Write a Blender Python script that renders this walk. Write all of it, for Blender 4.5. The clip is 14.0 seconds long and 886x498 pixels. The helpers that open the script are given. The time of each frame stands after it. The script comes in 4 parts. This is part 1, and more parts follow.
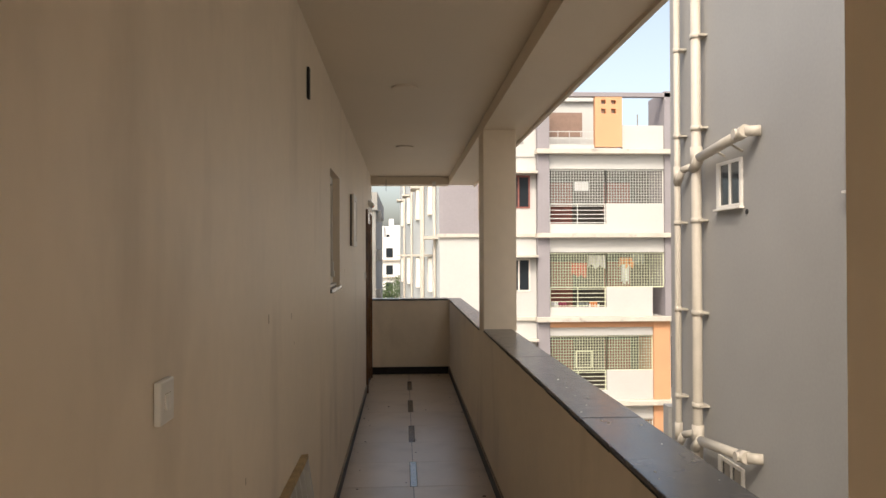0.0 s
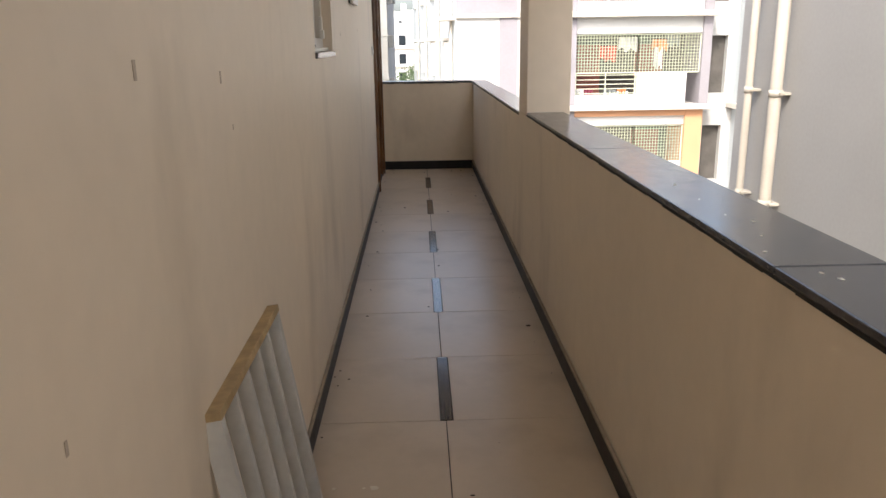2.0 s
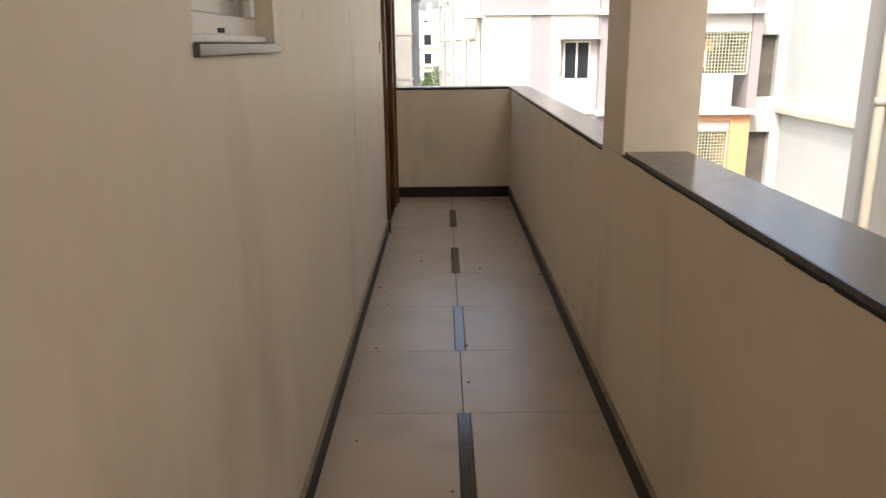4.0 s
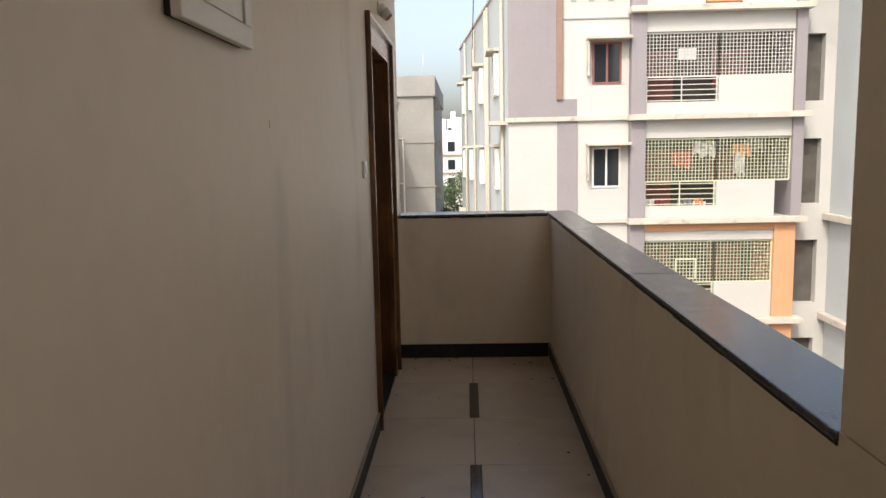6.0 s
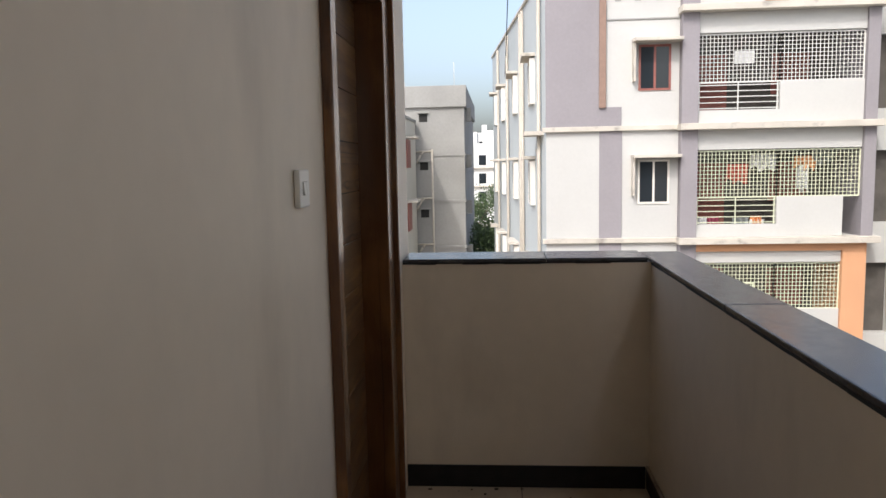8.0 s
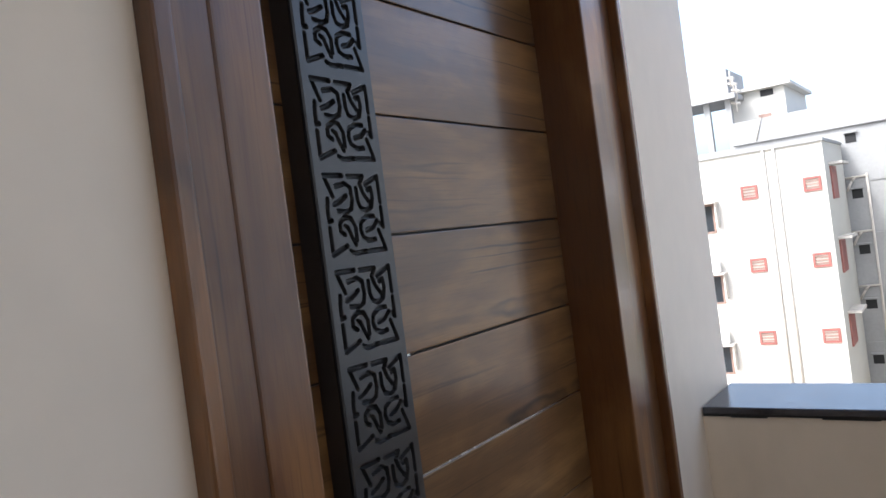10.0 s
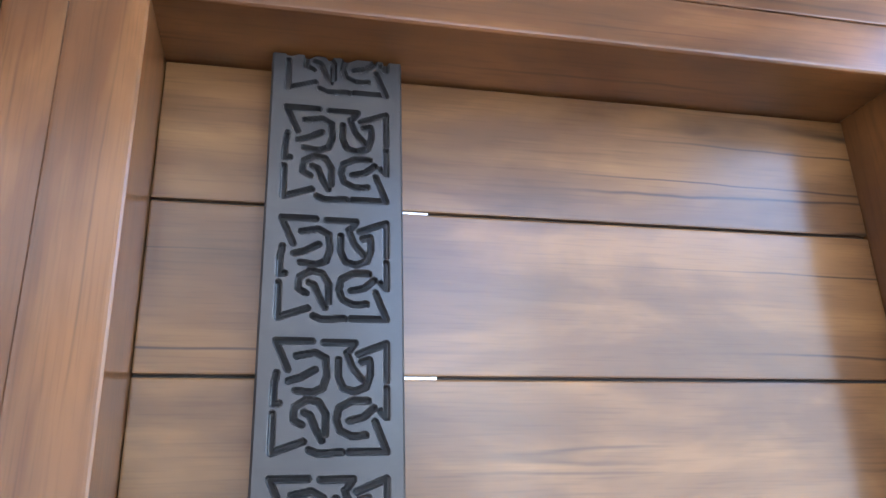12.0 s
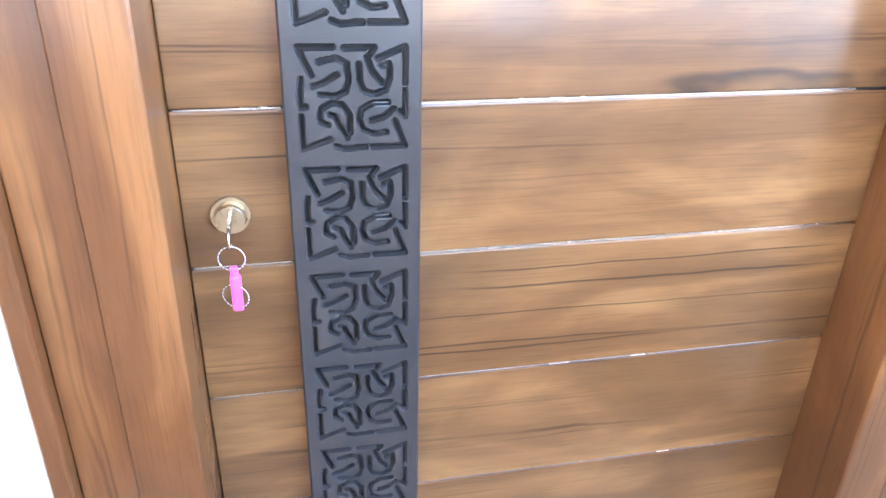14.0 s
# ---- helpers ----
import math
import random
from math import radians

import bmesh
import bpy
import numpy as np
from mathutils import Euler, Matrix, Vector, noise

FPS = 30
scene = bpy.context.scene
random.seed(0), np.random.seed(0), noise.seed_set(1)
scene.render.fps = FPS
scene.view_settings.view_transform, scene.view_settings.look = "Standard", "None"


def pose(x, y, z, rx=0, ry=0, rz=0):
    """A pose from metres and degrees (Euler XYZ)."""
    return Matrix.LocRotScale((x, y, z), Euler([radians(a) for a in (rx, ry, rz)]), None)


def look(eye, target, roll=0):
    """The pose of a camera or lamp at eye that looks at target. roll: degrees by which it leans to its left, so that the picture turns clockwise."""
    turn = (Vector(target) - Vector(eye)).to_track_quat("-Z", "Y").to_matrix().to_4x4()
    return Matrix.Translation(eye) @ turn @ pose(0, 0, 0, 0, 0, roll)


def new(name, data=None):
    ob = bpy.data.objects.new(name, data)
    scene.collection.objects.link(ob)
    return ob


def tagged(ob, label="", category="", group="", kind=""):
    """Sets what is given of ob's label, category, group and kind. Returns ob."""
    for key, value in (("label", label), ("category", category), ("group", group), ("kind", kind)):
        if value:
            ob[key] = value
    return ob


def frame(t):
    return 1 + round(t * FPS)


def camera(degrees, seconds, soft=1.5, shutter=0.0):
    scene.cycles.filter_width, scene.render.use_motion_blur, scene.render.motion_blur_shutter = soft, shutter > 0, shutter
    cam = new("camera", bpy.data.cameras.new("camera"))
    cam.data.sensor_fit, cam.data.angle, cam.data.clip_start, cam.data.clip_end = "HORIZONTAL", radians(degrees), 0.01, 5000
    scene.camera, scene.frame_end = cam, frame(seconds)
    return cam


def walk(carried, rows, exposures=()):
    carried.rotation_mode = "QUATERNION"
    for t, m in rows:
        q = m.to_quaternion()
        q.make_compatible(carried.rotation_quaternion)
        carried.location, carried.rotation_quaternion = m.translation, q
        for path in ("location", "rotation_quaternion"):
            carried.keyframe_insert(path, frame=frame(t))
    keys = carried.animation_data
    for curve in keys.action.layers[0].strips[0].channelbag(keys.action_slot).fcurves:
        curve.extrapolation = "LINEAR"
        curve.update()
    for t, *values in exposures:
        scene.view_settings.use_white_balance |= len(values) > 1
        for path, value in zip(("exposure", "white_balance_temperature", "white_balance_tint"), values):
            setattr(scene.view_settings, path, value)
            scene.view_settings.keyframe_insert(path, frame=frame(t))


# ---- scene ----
cam = camera(61.5, 14.0)

PATH = [
    (0, (0.431, 0.151, 1.561), (0.536, 2.148, 1.578), -0.2),
    (0.5, (0.392, 0.392, 1.465), (0.504, 2.384, 1.322), 0.3),
    (1, (0.346, 0.609, 1.405), (0.456, 2.568, 1.017), -0.5),
    (1.5, (0.381, 0.994, 1.383), (0.459, 2.929, 0.885), -0.7),
    (2, (0.412, 1.425, 1.391), (0.469, 3.352, 0.86), -0.8),
    (2.5, (0.395, 1.915, 1.392), (0.45, 3.841, 0.857), -0.7),
    (4.8, (0.439, 3.931, 1.345), (0.413, 5.862, 0.825), -0.6),
    (5, (0.424, 4.118, 1.358), (0.399, 6.054, 0.855), -0.6),
    (5.5, (0.448, 4.535, 1.379), (0.396, 6.492, 0.971), -1.1),
    (6, (0.476, 4.97, 1.418), (0.408, 6.952, 1.156), -1.2),
    (6.5, (0.441, 5.353, 1.428), (0.364, 7.344, 1.247), -1.5),
    (7, (0.416, 5.845, 1.407), (0.322, 7.836, 1.251), -1.4),
    (7.2, (0.401, 6.083, 1.394), (0.303, 8.074, 1.23), -1.4),
    (9.3, (0.477, 7.845, 1.377), (-0.145, 9.726, 1.107), -4.1),
    (9.5, (0.513, 7.972, 1.385), (-0.251, 9.806, 1.154), -4.9),
    (9.7, (0.534, 8.079, 1.422), (-0.380, 9.849, 1.241), -4.7),
    (10, (0.556, 8.245, 1.439), (-0.602, 9.876, 1.431), -7.5),
    (10.2, (0.556, 8.354, 1.475), (-0.754, 9.862, 1.555), -7.2),
    (10.5, (0.541, 8.488, 1.51), (-0.925, 9.81, 1.828), -7.2),
    (10.8, (0.565, 8.604, 1.555), (-1.048, 9.661, 2.085), -5.8),
    (11, (0.601, 8.676, 1.576), (-1.065, 9.583, 2.21), -4.7),
    (11.2, (0.639, 8.746, 1.586), (-1.057, 9.507, 2.324), -3.8),
    (11.5, (0.657, 8.823, 1.573), (-1.082, 9.417, 2.361), -2.8),
    (12, (0.596, 8.888, 1.511), (-1.244, 9.304, 2.176), -1.7),
    (12.5, (0.551, 8.89, 1.456), (-1.372, 9.278, 1.844), -1.1),
    (13, (0.51, 8.893, 1.398), (-1.434, 9.334, 1.246), -0.8),
    (13.5, (0.539, 8.894, 1.359), (-1.308, 9.338, 0.735), 1.5),
    (14, (0.624, 8.873, 1.33), (-1.125, 9.254, 0.438), 1.5),
]
EXPOSURES = [(0, 1.1, 7000, 10), (0.5, 1.35, 7000, 10), (1.0, 1.9, 6600, 10), (1.5, 1.9, 5700, 10), (2.5, 1.9, 6900, 10), (5, 1.9, 6700, 10), (6.5, 0.8, 6700, 10), (7.2, 0.85, 6400, 10), (9.5, 1.5, 5900, 10), (10.2, 2.2, 5500, 10), (11, 3.45, 5200, 10), (11.5, 3.35, 5700, 10), (12, 4.05, 5200, 10), (12.5, 4.35, 5100, 10), (13, 4.7, 4950, 10), (14, 5.3, 4950, 10)]
walk(cam, [(t, look(eye, target, roll)) for t, eye, target, roll in PATH], EXPOSURES)

# ---- world and sun ----
TO_SUN = Vector((-0.28, -0.65, 0.75)).normalized()
world = bpy.data.worlds.new("world")
scene.world = world
world.use_nodes = True
sky = world.node_tree.nodes.new("ShaderNodeTexSky")
sky.sky_type = "NISHITA"
sky.sun_disc = False
sky.sun_elevation = math.asin(TO_SUN.z)
sky.sun_rotation = math.atan2(TO_SUN.x, TO_SUN.y)
sky.dust_density = 5.0
backing = world.node_tree.nodes["Background"]
backing.inputs["Strength"].default_value = 0.15
haze = world.node_tree.nodes.new("ShaderNodeHueSaturation")
haze.inputs["Saturation"].default_value = 0.75
world.node_tree.links.new(sky.outputs[0], haze.inputs["Color"])
world.node_tree.links.new(haze.outputs[0], backing.inputs["Color"])
sun = new("sun", bpy.data.lights.new("sun", "SUN"))
sun.data.energy = 0.8
sun.data.angle = radians(1.0)
sun.data.color = (1.0, 0.95, 0.86)
sun.matrix_world = look(TO_SUN * 50, (0, 0, 0))


# ---- materials ----
def material(name, colour, rough=0.6, metal=0.0, spread=0.12, scale=6.0, bump=0.15, fine=60.0, stretch=(1, 1, 1), stain=None, coat=0.0, spec=0.5, piece=0.0, uneven=0.1):
    """A painted, stone or metal surface: colour with coarse and fine variation, uneven gloss and a fine relief."""
    m = bpy.data.materials.new(name)
    m.use_nodes = True
    t = m.node_tree
    b = t.nodes["Principled BSDF"]
    link = t.links.new
    co = t.nodes.new("ShaderNodeTexCoord")
    mp = t.nodes.new("ShaderNodeMapping")
    mp.inputs["Scale"].default_value = stretch
    info = t.nodes.new("ShaderNodeObjectInfo")
    add = t.nodes.new("ShaderNodeVectorMath")
    add.operation = "MULTIPLY_ADD"
    comb = t.nodes.new("ShaderNodeCombineXYZ")
    for axis in "XYZ":
        link(info.outputs["Random"], comb.inputs[axis])
    add.inputs[1].default_value = (37, 53, 71) if piece else (0, 0, 0)
    link(comb.outputs[0], add.inputs[0])
    link(co.outputs["Object"], add.inputs[2])
    link(add.outputs[0], mp.inputs["Vector"])
    n1 = t.nodes.new("ShaderNodeTexNoise")
    n1.inputs["Scale"].default_value = scale
    n1.inputs["Detail"].default_value = 6
    n2 = t.nodes.new("ShaderNodeTexNoise")
    n2.inputs["Scale"].default_value = fine
    n2.inputs["Detail"].default_value = 4
    for n in (n1, n2):
        link(mp.outputs[0], n.inputs["Vector"])
    ramp = t.nodes.new("ShaderNodeValToRGB")
    c = Vector(colour)
    ramp.color_ramp.elements[0].position = 0.3
    ramp.color_ramp.elements[1].position = 0.72
    ramp.color_ramp.elements[0].color = (*(c * (1 - spread)), 1)
    ramp.color_ramp.elements[1].color = (*[min(v * (1 + spread), 1) for v in c], 1)
    mixf = t.nodes.new("ShaderNodeMath")
    mixf.operation = "MULTIPLY_ADD"
    mixf.inputs[1].default_value = 0.3
    link(n2.outputs["Fac"], mixf.inputs[0])
    sc = t.nodes.new("ShaderNodeMath")
    sc.operation = "MULTIPLY"
    sc.inputs[1].default_value = 0.7
    link(n1.outputs["Fac"], sc.inputs[0])
    link(sc.outputs[0], mixf.inputs[2])
    link(mixf.outputs[0], ramp.inputs[0])
    out = ramp.outputs[0]
    if piece:
        hsv = t.nodes.new("ShaderNodeHueSaturation")
        vr = t.nodes.new("ShaderNodeMapRange")
        vr.inputs["To Min"].default_value = 1 - piece
        vr.inputs["To Max"].default_value = 1 + piece
        link(info.outputs["Random"], vr.inputs["Value"])
        link(vr.outputs[0], hsv.inputs["Value"])
        link(out, hsv.inputs["Color"])
        out = hsv.outputs[0]
    if stain:
        sm = t.nodes.new("ShaderNodeMapping")
        sm.inputs["Scale"].default_value = stain[2]
        link(co.outputs["Object"], sm.inputs["Vector"])
        n3 = t.nodes.new("ShaderNodeTexNoise")
        n3.inputs["Scale"].default_value = 1.0
        n3.inputs["Detail"].default_value = 7
        link(sm.outputs[0], n3.inputs["Vector"])
        r3 = t.nodes.new("ShaderNodeValToRGB")
        r3.color_ramp.elements[0].position = stain[1]
        r3.color_ramp.elements[1].position = stain[1] + 0.16
        r3.color_ramp.elements[1].color = (stain[3], stain[3], stain[3], 1)
        link(n3.outputs["Fac"], r3.inputs[0])
        mx = t.nodes.new("ShaderNodeMixRGB")
        mx.inputs[2].default_value = (*stain[0], 1)
        link(r3.outputs[0], mx.inputs[0])
        link(out, mx.inputs[1])
        out = mx.outputs[0]
    link(out, b.inputs["Base Color"])
    rr = t.nodes.new("ShaderNodeMapRange")
    rr.inputs["To Min"].default_value = max(rough - uneven, 0.02)
    rr.inputs["To Max"].default_value = min(rough + uneven, 1)
    link(n1.outputs["Fac"], rr.inputs["Value"])
    link(rr.outputs[0], b.inputs["Roughness"])
    bp = t.nodes.new("ShaderNodeBump")
    bp.inputs["Strength"].default_value = bump
    bp.inputs["Distance"].default_value = 0.004
    link(mixf.outputs[0], bp.inputs["Height"])
    link(bp.outputs[0], b.inputs["Normal"])
    b.inputs["Metallic"].default_value = metal
    b.inputs["Specular IOR Level"].default_value = spec
    b.inputs["Coat Weight"].default_value = coat
    b.inputs["Coat Roughness"].default_value = 0.12
    return m


def wood(name, light, mid, dark, axis, vein=0.8):
    """Varnished hardwood along one axis: streaky grain, thin broken dark veins, soft dark clouds and fine pores."""
    m = bpy.data.materials.new(name)
    m.use_nodes = True
    t = m.node_tree
    b = t.nodes["Principled BSDF"]
    link = t.links.new
    co = t.nodes.new("ShaderNodeTexCoord")
    info = t.nodes.new("ShaderNodeObjectInfo")
    comb = t.nodes.new("ShaderNodeCombineXYZ")
    for a in "XYZ":
        link(info.outputs["Random"], comb.inputs[a])
    add = t.nodes.new("ShaderNodeVectorMath")
    add.operation = "MULTIPLY_ADD"
    add.inputs[1].default_value = (9, 31, 17)
    link(comb.outputs[0], add.inputs[0])
    link(co.outputs["Object"], add.inputs[2])

    def noise(across, along, detail, warp=0.0):
        mp = t.nodes.new("ShaderNodeMapping")
        mp.inputs["Scale"].default_value = (across * 0.5, along, across) if axis == "y" else (across * 0.5, across, along)
        link(add.outputs[0], mp.inputs["Vector"])
        n = t.nodes.new("ShaderNodeTexNoise")
        n.inputs["Scale"].default_value = 1.0
        n.inputs["Detail"].default_value = detail
        n.inputs["Distortion"].default_value = warp
        link(mp.outputs[0], n.inputs["Vector"])
        return n.outputs["Fac"]

    def ranged(value, lo, hi, out_lo, out_hi):
        r = t.nodes.new("ShaderNodeMapRange")
        for key, v in (("From Min", lo), ("From Max", hi), ("To Min", out_lo), ("To Max", out_hi)):
            r.inputs[key].default_value = v
        link(value, r.inputs["Value"])
        return r.outputs[0]

    def calc(op, p, q):
        n = t.nodes.new("ShaderNodeMath")
        n.operation = op
        for k, v in enumerate((p, q)):
            if isinstance(v, (int, float)):
                n.inputs[k].default_value = v
            else:
                link(v, n.inputs[k])
        return n.outputs[0]

    def mixed(fac, p, colour, mode="MIX"):
        n = t.nodes.new("ShaderNodeMixRGB")
        n.blend_type = mode
        link(fac, n.inputs[0])
        link(p, n.inputs[1])
        n.inputs[2].default_value = (*colour, 1)
        return n.outputs[0]

    streak = noise(20, 2.2, 5, 0.6)
    broad = noise(8, 3.0, 4, 0.8)
    grain = calc("ADD", calc("MULTIPLY", streak, 0.45), calc("MULTIPLY", broad, 0.55))
    r = t.nodes.new("ShaderNodeValToRGB")
    r.color_ramp.elements[0].position = 0.39
    r.color_ramp.elements[1].position = 0.61
    r.color_ramp.elements[0].color = (*(Vector(mid) * 0.75 + Vector(dark) * 0.25), 1)
    r.color_ramp.elements[1].color = (*light, 1)
    r.color_ramp.elements.new(0.48).color = (*mid, 1)
    link(grain, r.inputs[0])
    colour = r.outputs[0]
    clouds = noise(3.2, 1.5, 4, 0.5)
    colour = mixed(ranged(clouds, 0.53, 0.76, 0.0, 0.6), colour, dark)
    wiggle = calc("MULTIPLY", noise(9, 5, 3), 0.10)
    fade = ranged(noise(5, 2.4, 2), 0.42, 0.58, 0.0, vein)
    for across, level in ((13, 0.53), (17, 0.60)):
        field = calc("ADD", noise(across, 0.22, 0), wiggle)
        d = calc("ABSOLUTE", calc("SUBTRACT", field, level), 0)
        line = calc("MULTIPLY", ranged(d, 0.002, 0.014, 1.0, 0.0), fade)
        colour = mixed(line, colour, dark)
    pores = noise(420, 14, 2)
    colour = mixed(ranged(pores, 0.5, 0.75, 0.0, 0.22), colour, dark)
    link(colour, b.inputs["Base Color"])
    link(ranged(broad, 0.3, 0.7, 0.36, 0.50), b.inputs["Roughness"])
    b.inputs["Specular IOR Level"].default_value = 0.2
    b.inputs["Coat Weight"].default_value = 0.9
    link(ranged(clouds, 0.3, 0.7, 0.14, 0.22), b.inputs["Coat Roughness"])
    bp = t.nodes.new("ShaderNodeBump")
    bp.inputs["Strength"].default_value = 0.10
    bp.inputs["Distance"].default_value = 0.0015
    link(grain, bp.inputs["Height"])
    link(bp.outputs[0], b.inputs["Normal"])
    return m


def glass(name, colour=(0.02, 0.025, 0.03), rough=0.05):
    m = bpy.data.materials.new(name)
    m.use_nodes = True
    b = m.node_tree.nodes["Principled BSDF"]
    b.inputs["Base Color"].default_value = (*colour, 1)
    b.inputs["Roughness"].default_value = rough
    return m


PLASTER = material("cream_plaster", (0.80, 0.70, 0.565), 0.5, spread=0.07, scale=1.6, bump=0.10, fine=16, stretch=(1, 1, 0.8),
                   stain=((0.54, 0.46, 0.36), 0.56, (2.4, 2.4, 0.9), 0.55))
CEILING = material("ceiling_paint", (0.74, 0.65, 0.53), 0.6, spread=0.04, scale=1.2, bump=0.05)
TILE = material("floor_tile_glaze", (0.60, 0.50, 0.385), 0.30, spread=0.06, scale=3.0, bump=0.01, fine=22, piece=0.05, uneven=0.03,
                stain=((0.40, 0.315, 0.225), 0.50, (2.2, 2.2, 2.2), 0.55))
GROUT = material("dark_grout", (0.06, 0.05, 0.045), 0.9, bump=0.4)
INLAY = material("brown_inlay_tile", (0.055, 0.04, 0.03), 0.16, spread=0.35, scale=8, fine=90, stretch=(14, 1, 1), bump=0.05, piece=0.15)
GRANITE = material("dark_granite", (0.055, 0.055, 0.06), 0.22, spread=0.45, scale=25, fine=160, bump=0.05,
                   stain=((0.22, 0.20, 0.18), 0.60, (3, 3, 3), 0.6))
SKIRT = material("black_granite_skirting", (0.018, 0.017, 0.017), 0.5, spread=0.4, scale=20, fine=140, bump=0.08, spec=0.25,
                 stain=((0.25, 0.21, 0.16), 0.70, (4, 4, 9), 0.6))
CEMENT = material("grey_cement_bedding", (0.34, 0.285, 0.22), 0.9, spread=0.25, scale=14, bump=0.6)
WHITE_PLASTIC = material("white_plastic", (0.80, 0.79, 0.75), 0.3, spread=0.03, scale=5, bump=0.02)
UPVC = material("white_window_profile", (0.72, 0.69, 0.63), 0.35, spread=0.08, scale=4, bump=0.04, stain=((0.4, 0.33, 0.24), 0.62, (8, 8, 8), 0.5))
BLACK = material("black_gap", (0.012, 0.011, 0.01), 0.7)
STEEL = material("grey_painted_steel", (0.52, 0.52, 0.50), 0.4, spread=0.12, scale=12, bump=0.1, stain=((0.38, 0.27, 0.14), 0.62, (9, 9, 9), 0.5))
RUST = material("rust_stained_steel", (0.40, 0.29, 0.15), 0.6, spread=0.3, scale=15, bump=0.25)
PLANK = wood("varnished_plank", (0.245, 0.128, 0.043), (0.145, 0.070, 0.023), (0.020, 0.010, 0.005), "y")
POST = wood("varnished_frame_upright", (0.225, 0.100, 0.029), (0.125, 0.049, 0.014), (0.022, 0.009, 0.004), "z", 0.45)
HEAD = wood("varnished_frame_head", (0.195, 0.083, 0.025), (0.105, 0.041, 0.012), (0.022, 0.009, 0.004), "y", 0.45)
CARVED = material("black_carved_strip", (0.030, 0.029, 0.029), 0.32, spread=0.2, scale=18, fine=120, bump=0.015, coat=0.2, uneven=0.05)
BRASS = material("aged_brass", (0.52, 0.44, 0.30), 0.28, metal=1.0, spread=0.15, scale=30, bump=0.05)
NICKEL = material("nickel", (0.65, 0.63, 0.6), 0.25, metal=1.0, spread=0.08, scale=30, bump=0.03)
PINK = material("pink_plastic", (0.80, 0.10, 0.36), 0.35, spread=0.05)
ORANGE_PL = material("orange_bakelite", (0.55, 0.10, 0.03), 0.4, spread=0.1)
GREYWALL = material("grey_painted_wall", (0.335, 0.325, 0.31), 0.8, spread=0.09, scale=0.7, bump=0.2, fine=30,
                    stain=((0.38, 0.36, 0.34), 0.60, (0.7, 0.7, 0.25), 0.5))
PVC = material("cream_drain_pipe", (0.47, 0.425, 0.36), 0.5, spread=0.08, scale=5, bump=0.05)
WHITEWALL = material("white_facade_paint", (0.50, 0.495, 0.475), 0.85, spread=0.05, scale=0.6, bump=0.2, fine=12,
                     stain=((0.55, 0.52, 0.46), 0.62, (0.9, 0.9, 0.25), 0.5))
# white facade on its shaded side: bluish skylight shade put into the colour
SHADEWALL = material("shaded_white_facade_paint", (0.44, 0.475, 0.485), 0.85, spread=0.06, scale=0.5, bump=0.2, fine=10,
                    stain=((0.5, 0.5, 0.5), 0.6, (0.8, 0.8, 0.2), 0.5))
MAUVE = material("mauve_grey_facade_paint", (0.27, 0.25, 0.265), 0.85, spread=0.10, scale=0.7, bump=0.2, fine=12,
                 stain=((0.24, 0.22, 0.23), 0.6, (0.8, 0.8, 0.3), 0.6))
ORANGE = material("orange_facade_paint", (0.60, 0.32, 0.175), 0.85, spread=0.06, scale=0.9, bump=0.15)
LEDGE = material("weathered_ledge", (0.52, 0.48, 0.42), 0.9, spread=0.15, scale=1.5, bump=0.3, stain=((0.2, 0.18, 0.16), 0.6, (2.5, 2, 3), 0.7))
CONCRETE = material("bare_grey_render", (0.30, 0.295, 0.28), 0.95, spread=0.14, scale=0.6, bump=0.4, fine=8,
                    stain=((0.25, 0.24, 0.22), 0.58, (0.5, 0.5, 0.2), 0.6))
CREAMWALL = material("cream_facade_paint", (0.52, 0.495, 0.435), 0.85, spread=0.04, scale=0.5, bump=0.15)
GRILLE = material("pale_green_grille_paint", (0.60, 0.62, 0.46), 0.5, spread=0.08)
GRILLE_W = material("white_grille_paint", (0.62, 0.62, 0.58), 0.5, spread=0.08)
REDWOOD = material("red_brown_window_wood", (0.26, 0.09, 0.07), 0.6, spread=0.15)
# dark colour that puts the shade of recesses and rooms into the surface
ROOMSHADE = material("interior_shade", (0.10, 0.09, 0.08), 0.9, spread=0.3, scale=2)
DARKGLASS = glass("dark_window_glass")
BROWNSHUT = material("brown_shutter", (0.26, 0.17, 0.13), 0.7, spread=0.15)
GROUNDM = material("dusty_ground", (0.30, 0.25, 0.19), 0.95, spread=0.25, scale=0.2, bump=0.4, fine=3)
BARK = material("bark", (0.14, 0.10, 0.07), 0.95, spread=0.3, scale=8, bump=0.5)
LEAF = material("leaf_green", (0.075, 0.115, 0.04), 0.6, spread=0.35, scale=2.5)
LEAF_B = material("leaf_dark_green", (0.05, 0.08, 0.03), 0.6, spread=0.35, scale=2.5)
CLOTH = [material("cloth_" + n, c, 0.9, spread=0.12, scale=6, bump=0.3) for n, c in
         (("red", (0.5, 0.09, 0.06)), ("white", (0.7, 0.7, 0.7)), ("maroon", (0.30, 0.06, 0.10)), ("orange", (0.72, 0.30, 0.12)), ("grey", (0.25, 0.27, 0.27)))]
FARWHITE = material("far_facade", (0.72, 0.72, 0.70), 0.9, spread=0.06, scale=0.2)
CHIP_MARK = material("chipped_plaster", (0.52, 0.44, 0.35), 0.9, spread=0.15, scale=40, bump=0.3)
CHIP = material("paint_flakes", (0.75, 0.70, 0.60), 0.8)
DEBRIS = material("dark_debris", (0.06, 0.045, 0.035), 0.9)


